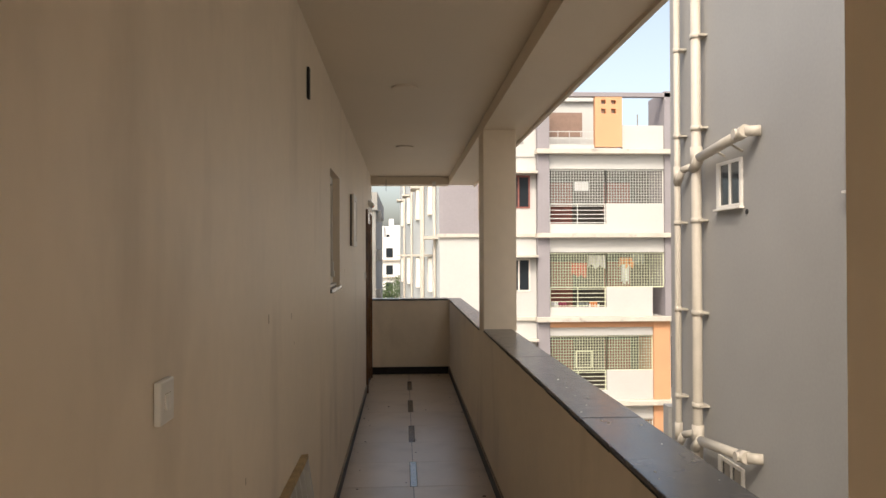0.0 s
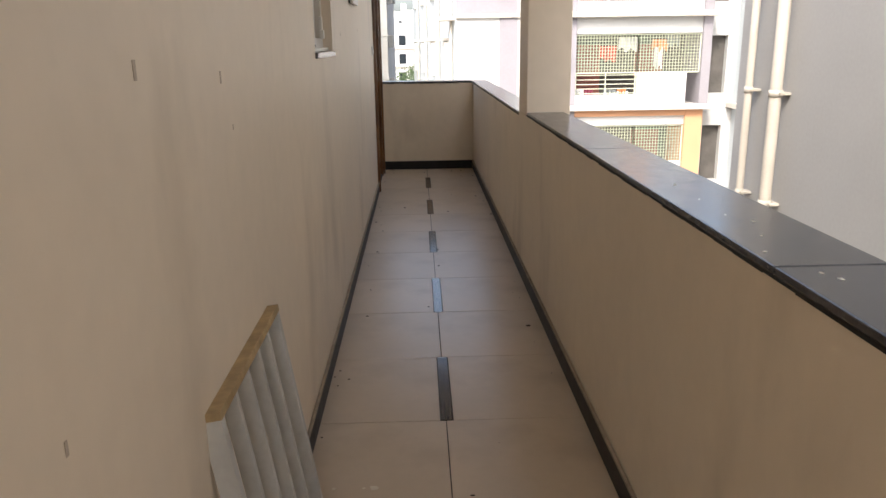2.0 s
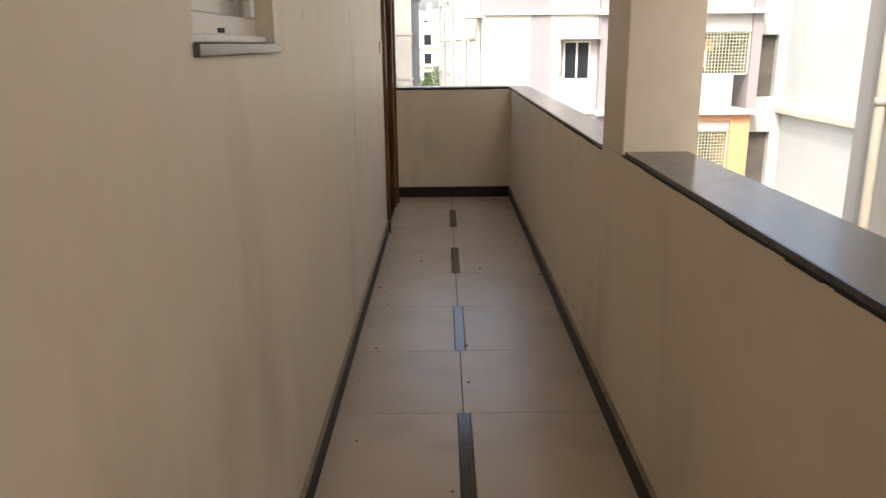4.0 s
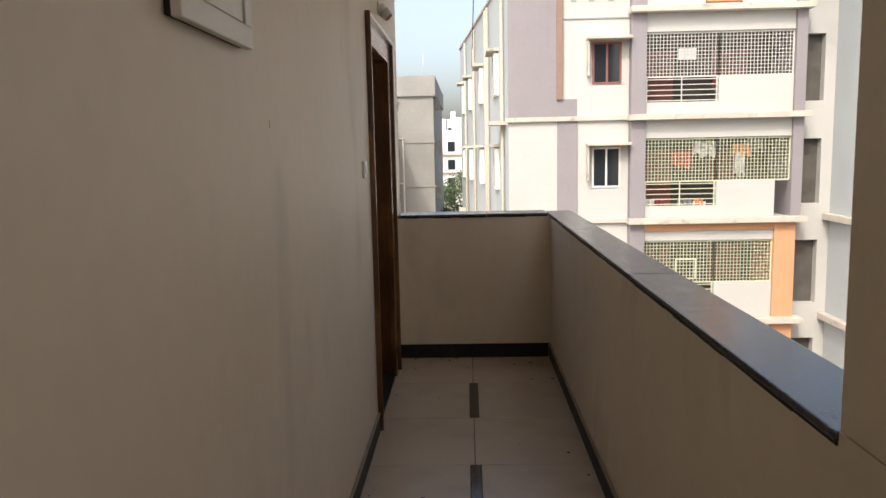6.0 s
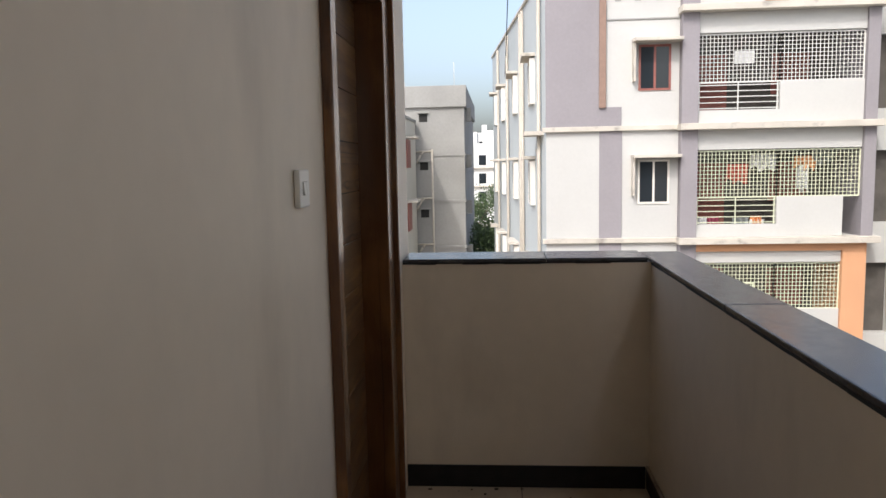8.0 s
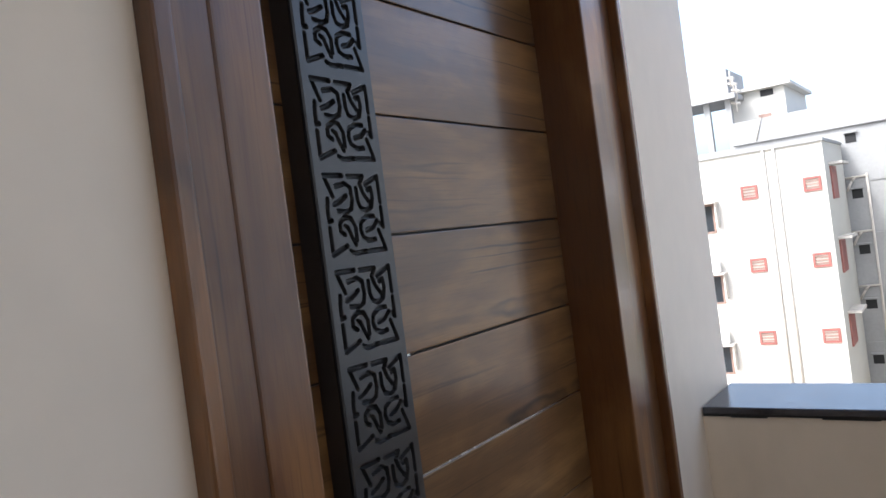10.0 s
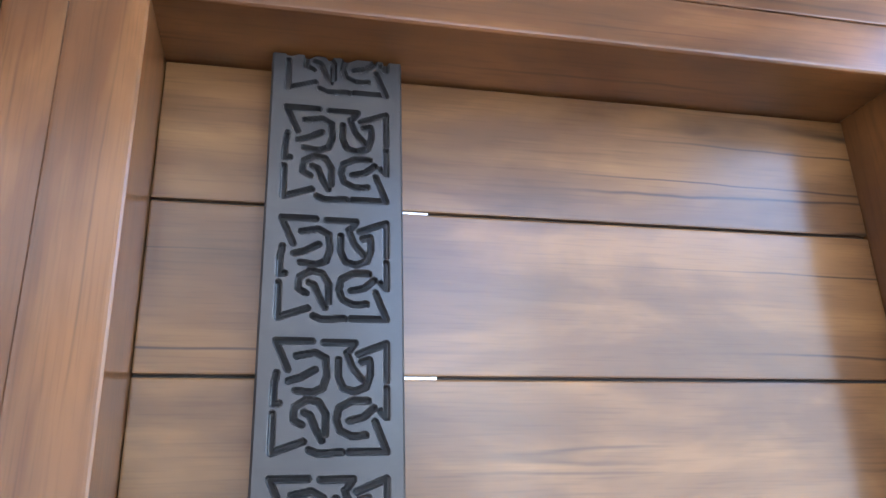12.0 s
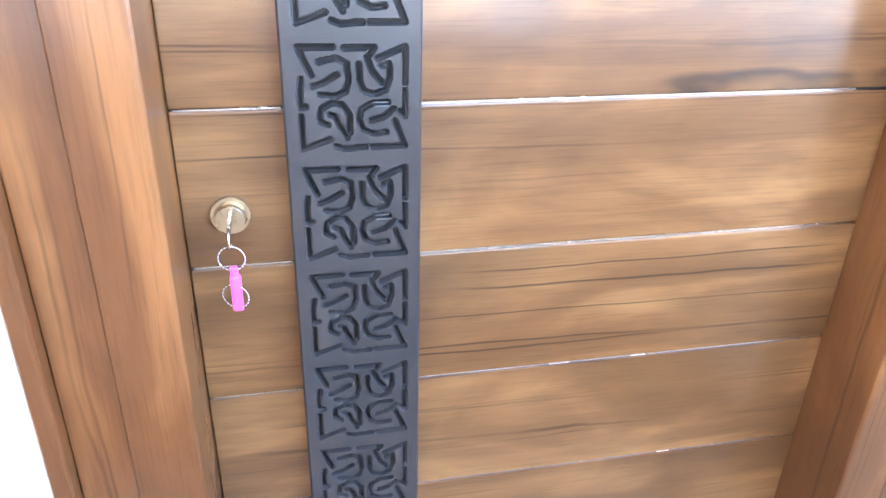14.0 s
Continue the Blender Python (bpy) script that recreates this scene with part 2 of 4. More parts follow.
# ---- mesh helpers ----
def boxes(bm, lo, hi, bevel=0.0, index=0):
    """Adds one box between two corners, with bevelled edges if asked."""
    lo, hi = Vector([min(a, b) for a, b in zip(lo, hi)]), Vector([max(a, b) for a, b in zip(lo, hi)])
    r = bmesh.ops.create_cube(bm, size=1.0, matrix=Matrix.Translation((lo + hi) / 2) @ Matrix.Diagonal((*(hi - lo), 1)))
    faces = {f for v in r["verts"] for f in v.link_faces}
    for f in faces:
        f.material_index = index
    if bevel:
        edges = list({e for v in r["verts"] for e in v.link_edges})
        out = bmesh.ops.bevel(bm, geom=edges, offset=bevel, segments=2, affect="EDGES", profile=0.6, clamp_overlap=True)
        for f in out["faces"]:
            f.material_index = index


def tube(bm, a, b, r, sides=12, index=0, r2=None):
    """Adds a capped cylinder or cone from a to b."""
    a, b = Vector(a), Vector(b)
    m = Matrix.Translation((a + b) / 2) @ (b - a).to_track_quat("Z", "Y").to_matrix().to_4x4()
    out = bmesh.ops.create_cone(bm, cap_ends=True, segments=sides, radius1=r, radius2=r if r2 is None else r2, depth=(b - a).length, matrix=m)
    for f in {f for v in out["verts"] for f in v.link_faces}:
        f.material_index = index
        f.smooth = len(f.verts) == 4


def finish(name, bm, mats, parent=None):
    me = bpy.data.meshes.new(name)
    bm.to_mesh(me)
    bm.free()
    for m in mats if isinstance(mats, (list, tuple)) else [mats]:
        me.materials.append(m)
    ob = new(name, me)
    if parent:
        ob.parent = parent
    return ob


def solid(name, spans, mats, parent=None, bevel=0.0):
    """One mesh out of boxes: (low corner, high corner[, material index])."""
    bm = bmesh.new()
    for s in spans:
        boxes(bm, s[0], s[1], bevel, s[2] if len(s) > 2 else 0)
    return finish(name, bm, mats, parent)


def setting(ob, label, category):
    return tagged(ob, label, category, kind="structure")


def base(name, label, category, kind="", group="", at=(0, 0, 0)):
    e = new(name)
    e.empty_display_size = 0.1
    e.location = at
    return tagged(e, label, category, group, kind)


# ---- corridor shell ----
W = 1.030          # inner face of the parapet
OUT = 1.225        # outer face of the parapet
FAR_OUT = 1.185    # outer face of the thinner far stretch
END = 9.98         # inner face of the end parapet
CEIL = 2.60
BEAM = 2.51
BACK = -1.4
WIN = (4.55, 5.19, 1.362, 2.08)
DOOR = (8.632, 9.705, 2.08)

setting(solid("wall_left", [
    ((-0.2, BACK, -0.3), (0, WIN[0], CEIL)),
    ((-0.2, WIN[0], -0.3), (0, WIN[1], WIN[2])),
    ((-0.2, WIN[0], WIN[3]), (0, WIN[1], CEIL)),
    ((-0.2, WIN[1], -0.3), (0, DOOR[0], CEIL)),
    ((-0.2, DOOR[0], DOOR[2]), (0, DOOR[1], CEIL)),
    ((-0.2, DOOR[1], -0.3), (0, END + 0.23, CEIL)),
], PLASTER), "cream plastered corridor wall with faint dirt streaks", "wall")
# added out of view: low back parapet, open above so daylight enters the corridor
setting(solid("parapet_back", [((-0.2, BACK - 0.2, -0.3), (OUT, BACK, 0.955))], PLASTER), "unseen cream parapet added behind, open above to let light in", "parapet")
setting(solid("wall_right", [((W, BACK, -0.3), (OUT, 1.13, BEAM))], PLASTER), "brown-shaded plastered pier beside the corridor opening", "wall")
setting(solid("parapet_side_far", [((W, 6.065, -0.3), (FAR_OUT, END, 0.962))], PLASTER), "cream plastered corridor parapet wall", "parapet")
setting(solid("parapet_side", [((W, 1.13, -0.3), (OUT, 6.065, 0.986))], PLASTER), "cream plastered corridor parapet wall", "parapet")
setting(solid("parapet_end", [((0, END, -0.3), (FAR_OUT, END + 0.23, 0.968))], PLASTER), "cream plastered parapet closing the corridor end", "parapet")
setting(solid("column", [((W, 5.735, 0.986), (OUT + 0.055, 6.065, BEAM))], PLASTER, bevel=0.006), "plastered square column standing on the parapet", "column")
setting(solid("ceiling", [((-0.2, BACK - 0.2, CEIL), (OUT, END + 0.23, CEIL + 0.15))], CEILING), "smooth cream painted corridor ceiling", "ceiling")
setting(solid("beam_side", [((W, BACK, BEAM), (1.40, END + 0.23, CEIL - 0.002)), ((1.375, BACK - 0.2, BEAM - 0.02), (1.40, END + 0.235, BEAM))], [CEILING]),
        "shallow painted beam along the corridor opening", "beam")
setting(solid("beam_end", [((0, END - 0.02, BEAM - 0.015), (W - 0.004, END + 0.22, CEIL - 0.003))], CEILING), "shallow painted beam over the corridor end", "beam")
# unseen block body, added to keep sun off; its height sets the skylight
setting(solid("roof_mass", [((-7, BACK - 0.2, CEIL + 0.16), (OUT + 0.05, END + 0.24, CEIL + 1.3)), ((-7, BACK - 0.2, -8), (-0.9, END + 0.22, CEIL + 0.159))], WHITEWALL),
        "unseen plain white block body added to shade the corridor", "building")
setting(solid("lower_mass", [((-0.89, BACK - 0.2, -8), (OUT - 0.01, END + 0.22, -0.31))], WHITEWALL), "plain white lower storeys of the block", "building")

# coping stones with a thin overhang
def coping(name, lo, hi, pieces_axis, step):
    top = base(name, "dark polished granite coping with worn pale scuffs", "coping", "structure")
    a = lo[pieces_axis]
    while a < hi[pieces_axis] - 0.05:
        b = min(a + step, hi[pieces_axis])
        l, h = list(lo), list(hi)
        l[pieces_axis], h[pieces_axis] = a + 0.0015, b - 0.0015
        solid("slab", [(l, h)], GRANITE, top, bevel=0.004)
        a = b
    return top


coping("coping_side", (W - 0.004, 1.132, 0.992), (OUT + 0.012, 5.733, 1.008), 1, 1.52)
coping("coping_side_far", (W - 0.004, 6.067, 0.968), (FAR_OUT + 0.012, END + 0.24, 0.984), 1, 1.45)
coping("coping_end", (0.002, END - 0.010, 0.974), (W - 0.014, END + 0.24, 0.990), 0, 0.6)


def ragged_joint(name, axis, at, out, lo, hi, top, seed):
    """A black mortar joint with a broken lower edge, running under a coping."""
    rnd = random.Random(seed)
    bm = bmesh.new()
    a = lo
    while a < hi:
        b = min(a + rnd.uniform(0.03, 0.16), hi)
        drop = rnd.choice((0.005, 0.006, 0.007, 0.008))
        if axis == 1:
            boxes(bm, (at, a, top - drop), (at + out, b, top))
        else:
            boxes(bm, (a, at, top - drop), (b, at + out, top))
        a = b
    return setting(finish(name, bm, BLACK), "dark broken mortar joint below the coping", "joint")


ragged_joint("coping_bedding", 1, W, -0.003, 1.14, 5.733, 0.9918, 1)
ragged_joint("coping_bedding", 1, W, -0.003, 6.067, END - 0.012, 0.9678, 2)
ragged_joint("coping_bedding", 0, END, -0.005, 0.003, W - 0.016, 0.9738, 3)

# skirting with its rough mortar top
setting(solid("baseboard_left", [((0.001, BACK, 0), (0.012, DOOR[0], 0.085))], SKIRT, bevel=0.002), "black granite skirting with cement smears", "skirting")
setting(solid("baseboard_left_top", [((0.0005, BACK, 0.0855), (0.014, DOOR[0], 0.098))], CEMENT, bevel=0.004), "rough cement fillet over the skirting", "skirting")
setting(solid("baseboard_right", [((W - 0.012, BACK, 0), (W - 0.001, END - 0.002, 0.085))], SKIRT, bevel=0.002), "black granite skirting with cement smears", "skirting")
setting(solid("baseboard_right_top", [((W - 0.014, BACK, 0.0855), (W - 0.0005, END - 0.002, 0.098))], CEMENT, bevel=0.004), "rough cement fillet over the skirting", "skirting")
setting(solid("baseboard_end", [((0.002, END - 0.013, 0), (W - 0.016, END - 0.001, 0.095))], SKIRT, bevel=0.002), "black granite skirting at the corridor end", "skirting")


# ---- window and vent in the corridor wall ----
def corridor_window():
    y0, y1, z0, z1 = WIN
    top = base("window_1", "white sliding window with dusty frame and stone sill", "window", "structure", at=(0, 0, 0))
    solid("sill", [((-0.11, y0 - 0.008, z0 - 0.022), (0.012, y1 + 0.008, z0 + 0.001))], GRANITE, top, 0.003)
    solid("frame", [((-0.10, y0, z0 + 0.002), (-0.045, y1, z0 + 0.062)), ((-0.10, y0, z1 - 0.05), (-0.045, y1, z1)),
                    ((-0.10, y0, z0 + 0.062), (-0.045, y0 + 0.05, z1 - 0.05)), ((-0.10, y1 - 0.05, z0 + 0.062), (-0.045, y1, z1 - 0.05)),
                    ((-0.044, y0 + 0.001, z0 + 0.003), (-0.02, y1 - 0.001, z0 + 0.02))], UPVC, top, 0.003)
    mid = (y0 + y1) / 2
    for a, b, x in ((y0 + 0.05, mid + 0.02, -0.062), (mid - 0.02, y1 - 0.05, -0.085)):
        sash = solid("sash", [((x - 0.008, a, z0 + 0.063), (x + 0.012, a + 0.035, z1 - 0.051)), ((x - 0.008, b - 0.035, z0 + 0.063), (x + 0.012, b, z1 - 0.051)),
                              ((x - 0.008, a + 0.035, z0 + 0.063), (x + 0.012, b - 0.035, z0 + 0.1)), ((x - 0.008, a + 0.035, z1 - 0.09), (x + 0.012, b - 0.035, z1 - 0.051))], UPVC, top, 0.002)
        pane = solid("pane", [((x, a + 0.036, z0 + 0.1), (x + 0.004, b - 0.036, z1 - 0.09))], DARKGLASS, top)
    solid("drain_slot", [((-0.0445, y0 + 0.30, z0 + 0.024), (-0.0435, y0 + 0.35, z0 + 0.034))], BLACK, top)
    solid("clamp", [((-0.045, y1 - 0.12, z0 + 0.06), (-0.025, y1 - 0.085, z0 + 0.10)), ((-0.045, y1 - 0.13, z0 + 0.10), (-0.03, y1 - 0.1, z0 + 0.16))], WHITE_PLASTIC, top, 0.004)
    return top


corridor_window()


def wall_vent():
    """A flat panel with a raised frame, proud of the wall."""
    y0, y1, z0, z1 = 6.17, 6.57, 1.637, 2.06
    top = base("meter_hatch", "white painted panel hatch with dark edge on the wall", "hatch", at=(0, y0, z0))
    top.location = (0, 0, 0)
    solid("backing", [((0.0005, y0 + 0.004, z0 + 0.004), (0.012, y1 - 0.004, z1 - 0.004))], BLACK, top)
    solid("frame", [((0.012, y0, z0), (0.03, y1, z0 + 0.045)), ((0.012, y0, z1 - 0.045), (0.03, y1, z1)), ((0.012, y0, z0 + 0.045), (0.03, y0 + 0.045, z1 - 0.045)), ((0.012, y1 - 0.045, z0 + 0.045), (0.03, y1, z1 - 0.045))], UPVC, top, 0.003)
    solid("panel", [((0.012, y0 + 0.048, z0 + 0.048), (0.026, y1 - 0.048, z1 - 0.048))], UPVC, top, 0.002)
    return top


wall_vent()


def wall_switch(y, z, label, rockers=2):
    s = 0.077
    top = base("switch", label, "light switch", group="wall switches", at=(0, y, z))
    solid("plate", [((0.0005, -s / 2, -s / 2), (0.013, s / 2, s / 2))], WHITE_PLASTIC, top, 0.004)
    for k in range(rockers):
        c = (k - (rockers - 1) / 2) * 0.0178
        bm = bmesh.new()
        boxes(bm, (0.0125, c - 0.0082, -0.0135), (0.0155, c + 0.0082, 0.0135), 0.001)
        for v in bm.verts:
            if v.co.z < 0 and v.co.x > 0.014:
                v.co.x += 0.003
        finish("rocker", bm, WHITE_PLASTIC, top)
        # thin darker outline painted as the shadow round the rocker
        solid("surround", [((0.0128, c - 0.0087, -0.0141), (0.0131, c + 0.0087, 0.0141))], CEMENT, top)
    return top


wall_switch(8.391, 1.339, "white two-gang light switch beside the door")
wall_switch(1.495, 1.305, "white two-gang light switch on the corridor wall")
tagged(solid("junction_slot", [((0.0005, 3.49, 2.265), (0.012, 3.53, 2.405))], BLACK, bevel=0.002), "narrow dark open junction slot in the wall", "wall fitting")
setting(solid("patch", [((0.0003, 6.40, 0.325), (0.0022, 6.60, 0.486))], PLASTER, bevel=0.0009), "square plastered-over patch on the wall", "patch")


def ceiling_cap(y):
    bm = bmesh.new()
    tube(bm, (0.44, y, CEIL - 0.012), (0.44, y, CEIL - 0.0005), 0.075, 28, r2=0.085)
    return tagged(finish("ceiling_plate", bm, CEILING), "round painted blanking plate on the ceiling", "cover plate", "ceiling plates")


ceiling_cap(4.75)
ceiling_cap(7.25)


def bulb_holder():
    top = base("bulb_holder", "empty white angled bulb holder with orange rim above the door", "lamp holder", at=(0, 9.190, 2.203))
    bm = bmesh.new()
    tube(bm, (0.0005, 0, 0), (0.012, 0, 0), 0.036, 28, r2=0.033)
    tube(bm, (0.006, 0, 0.004), (0.030, 0, -0.020), 0.028, 28, r2=0.031)
    tube(bm, (0.030, 0, -0.020), (0.060, 0, -0.050), 0.031, 28, r2=0.026)
    finish("body", bm, WHITE_PLASTIC, top)
    bm = bmesh.new()
    for i in range(28):
        p, q = 2 * math.pi * i / 28, 2 * math.pi * (i + 1) / 28
        u, v = Vector((0.7071, 0, 0.7071)), Vector((0, 1, 0))
        c = Vector((0.061, 0, -0.051))
        tube(bm, c + (u * math.cos(p) + v * math.sin(p)) * 0.0205, c + (u * math.cos(q) + v * math.sin(q)) * 0.0205, 0.0042, 8, 0)
    tube(bm, (0.060, 0, -0.0500), (0.0612, 0, -0.0512), 0.018, 20, 1)
    for d in (-0.007, 0.007):
        tube(bm, (0.0605, d, -0.0505), (0.0640, d, -0.0540), 0.003, 10, 2)
    finish("rim", bm, [ORANGE_PL, BLACK, BRASS], top)
    return top


bulb_holder()
bm = bmesh.new()
tube(bm, (0.2, END - 0.03, BEAM - 0.10), (0.2, END - 0.03, BEAM + 0.05), 0.003, 6)
tagged(finish("hanging_wire", bm, BLACK), "short dark wire hanging from the ceiling end", "wire")
bm = bmesh.new()
tube(bm, (0.83, END - 0.05, BEAM - 0.045), (0.83, END - 0.05, BEAM + 0.02), 0.02, 10, r2=0.03)
tagged(finish("ceiling_hook_cover", bm, WHITE_PLASTIC), "small white fitting below the end beam", "ceiling fitting")


# ---- door ----
def door():
    top = base("door_1", "closed varnished brown wooden door with black carved strip", "door", "structure")
    oy0, oy1, oz = 8.762, 9.550, 1.950
    fx = 0.010

    def mitred(name, outer, inner, x0, x1, bevel):
        """Two uprights and a head with mitred corners between two door outlines (y low, y high, top)."""
        a0, a1, at = outer
        b0, b1, bt = inner
        g = 0.0003
        for part, mat, ring in (
            (name, POST, [(a0, 0), (b0, 0), (b0, bt - g), (a0, at - g)]),
            (name, POST, [(b1, 0), (a1, 0), (a1, at - g), (b1, bt - g)]),
            (name + "_head", HEAD, [(a0, at + g), (b0, bt + g), (b1, bt + g), (a1, at + g)]),
        ):
            bm = bmesh.new()
            back = [bm.verts.new((x0, y, z)) for y, z in ring]
            front = [bm.verts.new((x1, y, z)) for y, z in ring]
            bm.faces.new(back)
            bm.faces.new(front[::-1])
            for k in range(4):
                bm.faces.new((back[k], front[k], front[(k + 1) % 4], back[(k + 1) % 4]))
            bmesh.ops.recalc_face_normals(bm, faces=bm.faces[:])
            edges = [bm.edges.get((front[1], front[2])), bm.edges.get((front[3], front[0]))] if part == name else [bm.edges.get((front[0], front[3])), bm.edges.get((front[1], front[2]))]
            bmesh.ops.bevel(bm, geom=edges, offset=bevel, segments=3, affect="EDGES", profile=0.6, clamp_overlap=True)
            finish(part, bm, mat, top)

    # deep inner frame, flat architrave and a proud outer lip
    mitred("jamb", (8.696, 9.621, 2.016), (oy0, oy1, oz), -0.15, fx, 0.005)
    mitred("architrave", (8.6445, 9.6925, 2.0675), (8.6985, 9.6185, 2.0185), 0.001, fx - 0.003, 0.002)
    mitred("lip", (8.624, 9.713, 2.089), (8.644, 9.693, 2.068), 0.001, 0.027, 0.005)
    # plank leaf
    px, pz, pitch = -0.091, 1.797, 0.1670
    tops = [oz - 0.001] + [pz - pitch * k for k in range(11)]
    tops.append(0.006)
    for a, b in zip(tops, tops[1:]):
        if a - b > 0.02:
            solid("plank", [((px - 0.035, oy0 + 0.0006, b + 0.0015), (px, oy1 - 0.0006, a - 0.0015))], PLANK, top, 0.002)
    solid("leaf_core", [((px - 0.04, oy0 + 0.001, 0.005), (px - 0.006, oy1 - 0.001, oz - 0.0005))], BLACK, top)
    # bright metal slivers stand in for the highlights along the plank groove edges
    solid("groove_fill", [((px - 0.0058, 8.999, z - 0.0016), (px - 0.0025, 8.999 + w, z + 0.0010)) for z, w in ((pz, 0.03), (pz - pitch, 0.035), (pz - 2 * pitch, 0.03), (pz - 3 * pitch, 0.05), (pz - 4 * pitch, 0.5), (pz - 5 * pitch, 0.52), (pz - 6 * pitch, 0.52), (pz - 7 * pitch, 0.52))]
          + [((px - 0.0058, oy0 + 0.004, pz - k * pitch - 0.0014), (px - 0.0028, 8.866, pz - k * pitch + 0.0004)) for k in range(4, 8)], NICKEL, top)
    solid("threshold", [((-0.15, oy0, 0.0005), (fx - 0.01, oy1, 0.02))], SKIRT, top, 0.003)
    # carved strip
    sy0, sy1, sx = 8.868, 8.997, -0.055
    strip = solid("carved_strip", [((px, sy0, 0.01), (sx - 0.006, sy1, oz - 0.004))], CARVED, top, 0.001)
    tagged(strip, "black strip carved with repeating swirls")
    strokes = [[(.02, .02), (.33, .02)], [(.02, .02), (.13, .27)], [(.43, .03), (.70, .03), (.66, .09)], [(.73, .13), (.98, .03), (.98, .36)],
               [(.04, .30), (.02, .42), (.02, .57), (.07, .56)], [(.02, .65), (.02, .97), (.28, .88)],
               [(.20, .15), (.36, .12), (.45, .17), (.46, .33), (.43, .43), (.34, .47), (.20, .45)], [(.14, .37), (.24, .34), (.36, .27)],
               [(.56, .18), (.56, .33), (.60, .43), (.70, .46), (.80, .42), (.84, .30), (.83, .18), (.76, .20)], [(.63, .12), (.68, .25), (.77, .36)],
               [(.19, .70), (.20, .59), (.30, .53), (.40, .55), (.46, .65), (.46, .82)], [(.28, .64), (.33, .66), (.38, .78), (.43, .87)], [(.19, .70), (.26, .74)],
               [(.82, .54), (.68, .54), (.57, .60), (.55, .70), (.58, .79), (.68, .84), (.80, .83)], [(.66, .71), (.78, .68), (.87, .60)],
               [(.33, .95), (.40, .98), (.60, .97)], [(.66, .97), (.98, .97), (.88, .72)], [(.98, .43), (.98, .68), (.93, .63)]]
    nu, nv, pm = 130, 116, 0.1155
    us, vs = np.linspace(0, 1, nu), np.linspace(0, 1, nv)
    U, V = np.meshgrid(us, vs)
    wid, margin = sy1 - sy0, 0.0140
    my, mz = U * wid, V * pm
    dist = np.full(U.shape, 9.0)
    for s in strokes:
        pts = [(margin + a * (wid - 2 * margin), 0.0075 + b * (pm - 0.016)) for a, b in s]
        for (ax, ay), (bx, by) in zip(pts, pts[1:]):
            dx, dy = bx - ax, by - ay
            k = np.clip(((my - ax) * dx + (mz - ay) * dy) / (dx * dx + dy * dy + 1e-12), 0, 1)
            dist = np.minimum(dist, np.hypot(my - ax - k * dx, mz - ay - k * dy))
    depth = -0.0060 * np.clip((0.0031 - dist) / 0.0011, 0, 1)
    rim = np.clip(np.minimum.reduce([my, wid - my]) / 0.002, 0, 1)
    depth = np.where(rim < 1, -0.002 * (1 - rim), depth)
    verts = [(d, y, -z) for d, y, z in zip(depth.ravel(), my.ravel(), mz.ravel())]
    faces = [(r * nu + c, (r + 1) * nu + c, (r + 1) * nu + c + 1, r * nu + c + 1) for r in range(nv - 1) for c in range(nu - 1)]
    me = bpy.data.meshes.new("motif")
    me.from_pydata(verts, [], faces)
    me.materials.append(CARVED)
    first = 1.654 + 0.0105 + 2 * 0.1155
    k = 0
    while first - k * pm - pm > 0.01:
        z = first - k * pm
        ob = new("motif", me)
        ob.location = (sx, sy0, z)
        ob.parent = strip
        k += 1
    cut = oz - 0.004 - first
    part = me.copy()
    bm = bmesh.new()
    bm.from_mesh(part)
    bmesh.ops.bisect_plane(bm, geom=bm.verts[:] + bm.edges[:] + bm.faces[:], plane_co=(0, 0, -pm + cut), plane_no=(0, 0, 1), clear_outer=True)
    bm.to_mesh(part)
    bm.free()
    ob = new("motif", part)
    ob.location = (sx, sy0, first + pm)
    ob.parent = strip
    # lock, key and tag
    ly, lz = 8.809, 1.022
    bm = bmesh.new()
    tube(bm, (px, ly, lz), (px + 0.006, ly, lz), 0.0195, 28)
    tube(bm, (px + 0.006, ly, lz), (px + 0.017, ly, lz), 0.0165, 28, r2=0.014)
    lock = finish("lock", bm, BRASS, top)
    tagged(lock, "round brass door lock with key in it")
    bm = bmesh.new()
    boxes(bm, (px + 0.017, ly - 0.0015, lz - 0.005), (px + 0.042, ly + 0.0015, lz + 0.005), 0.0005)
    tube(bm, (px + 0.046, ly - 0.0012, lz - 0.006), (px + 0.046, ly + 0.0012, lz - 0.006), 0.011, 18)
    finish("key", bm, NICKEL, lock)
    cx, cz = px + 0.045, lz - 0.028
    for c, r, tilt in ((cz, 0.013, 0.2), (cz - 0.042, 0.013, 0.9)):
        bm = bmesh.new()
        n = 20
        for i in range(n):
            a0, a1 = 2 * math.pi * i / n, 2 * math.pi * (i + 1) / n
            tube(bm, (cx + r * math.sin(a0) * tilt * 0.5, ly + r * math.sin(a0), c + r * math.cos(a0)), (cx + r * math.sin(a1) * tilt * 0.5, ly + r * math.sin(a1), c + r * math.cos(a1)), 0.0009, 6)
        finish("ring", bm, NICKEL, lock)
    tagged(solid("key_tag", [((cx - 0.004, ly - 0.004, cz - 0.058), (cx + 0.004, ly + 0.007, cz - 0.018)), ((cx - 0.003, ly - 0.003, cz - 0.022), (cx + 0.003, ly + 0.005, cz - 0.008))], PINK, lock, 0.003), "bright pink plastic key tag")
    return top


door()
setting(solid("door_backing", [((-0.2, DOOR[0], -0.3), (-0.152, DOOR[1], DOOR[2]))], ROOMSHADE), "plain wall closing the doorway behind", "wall")
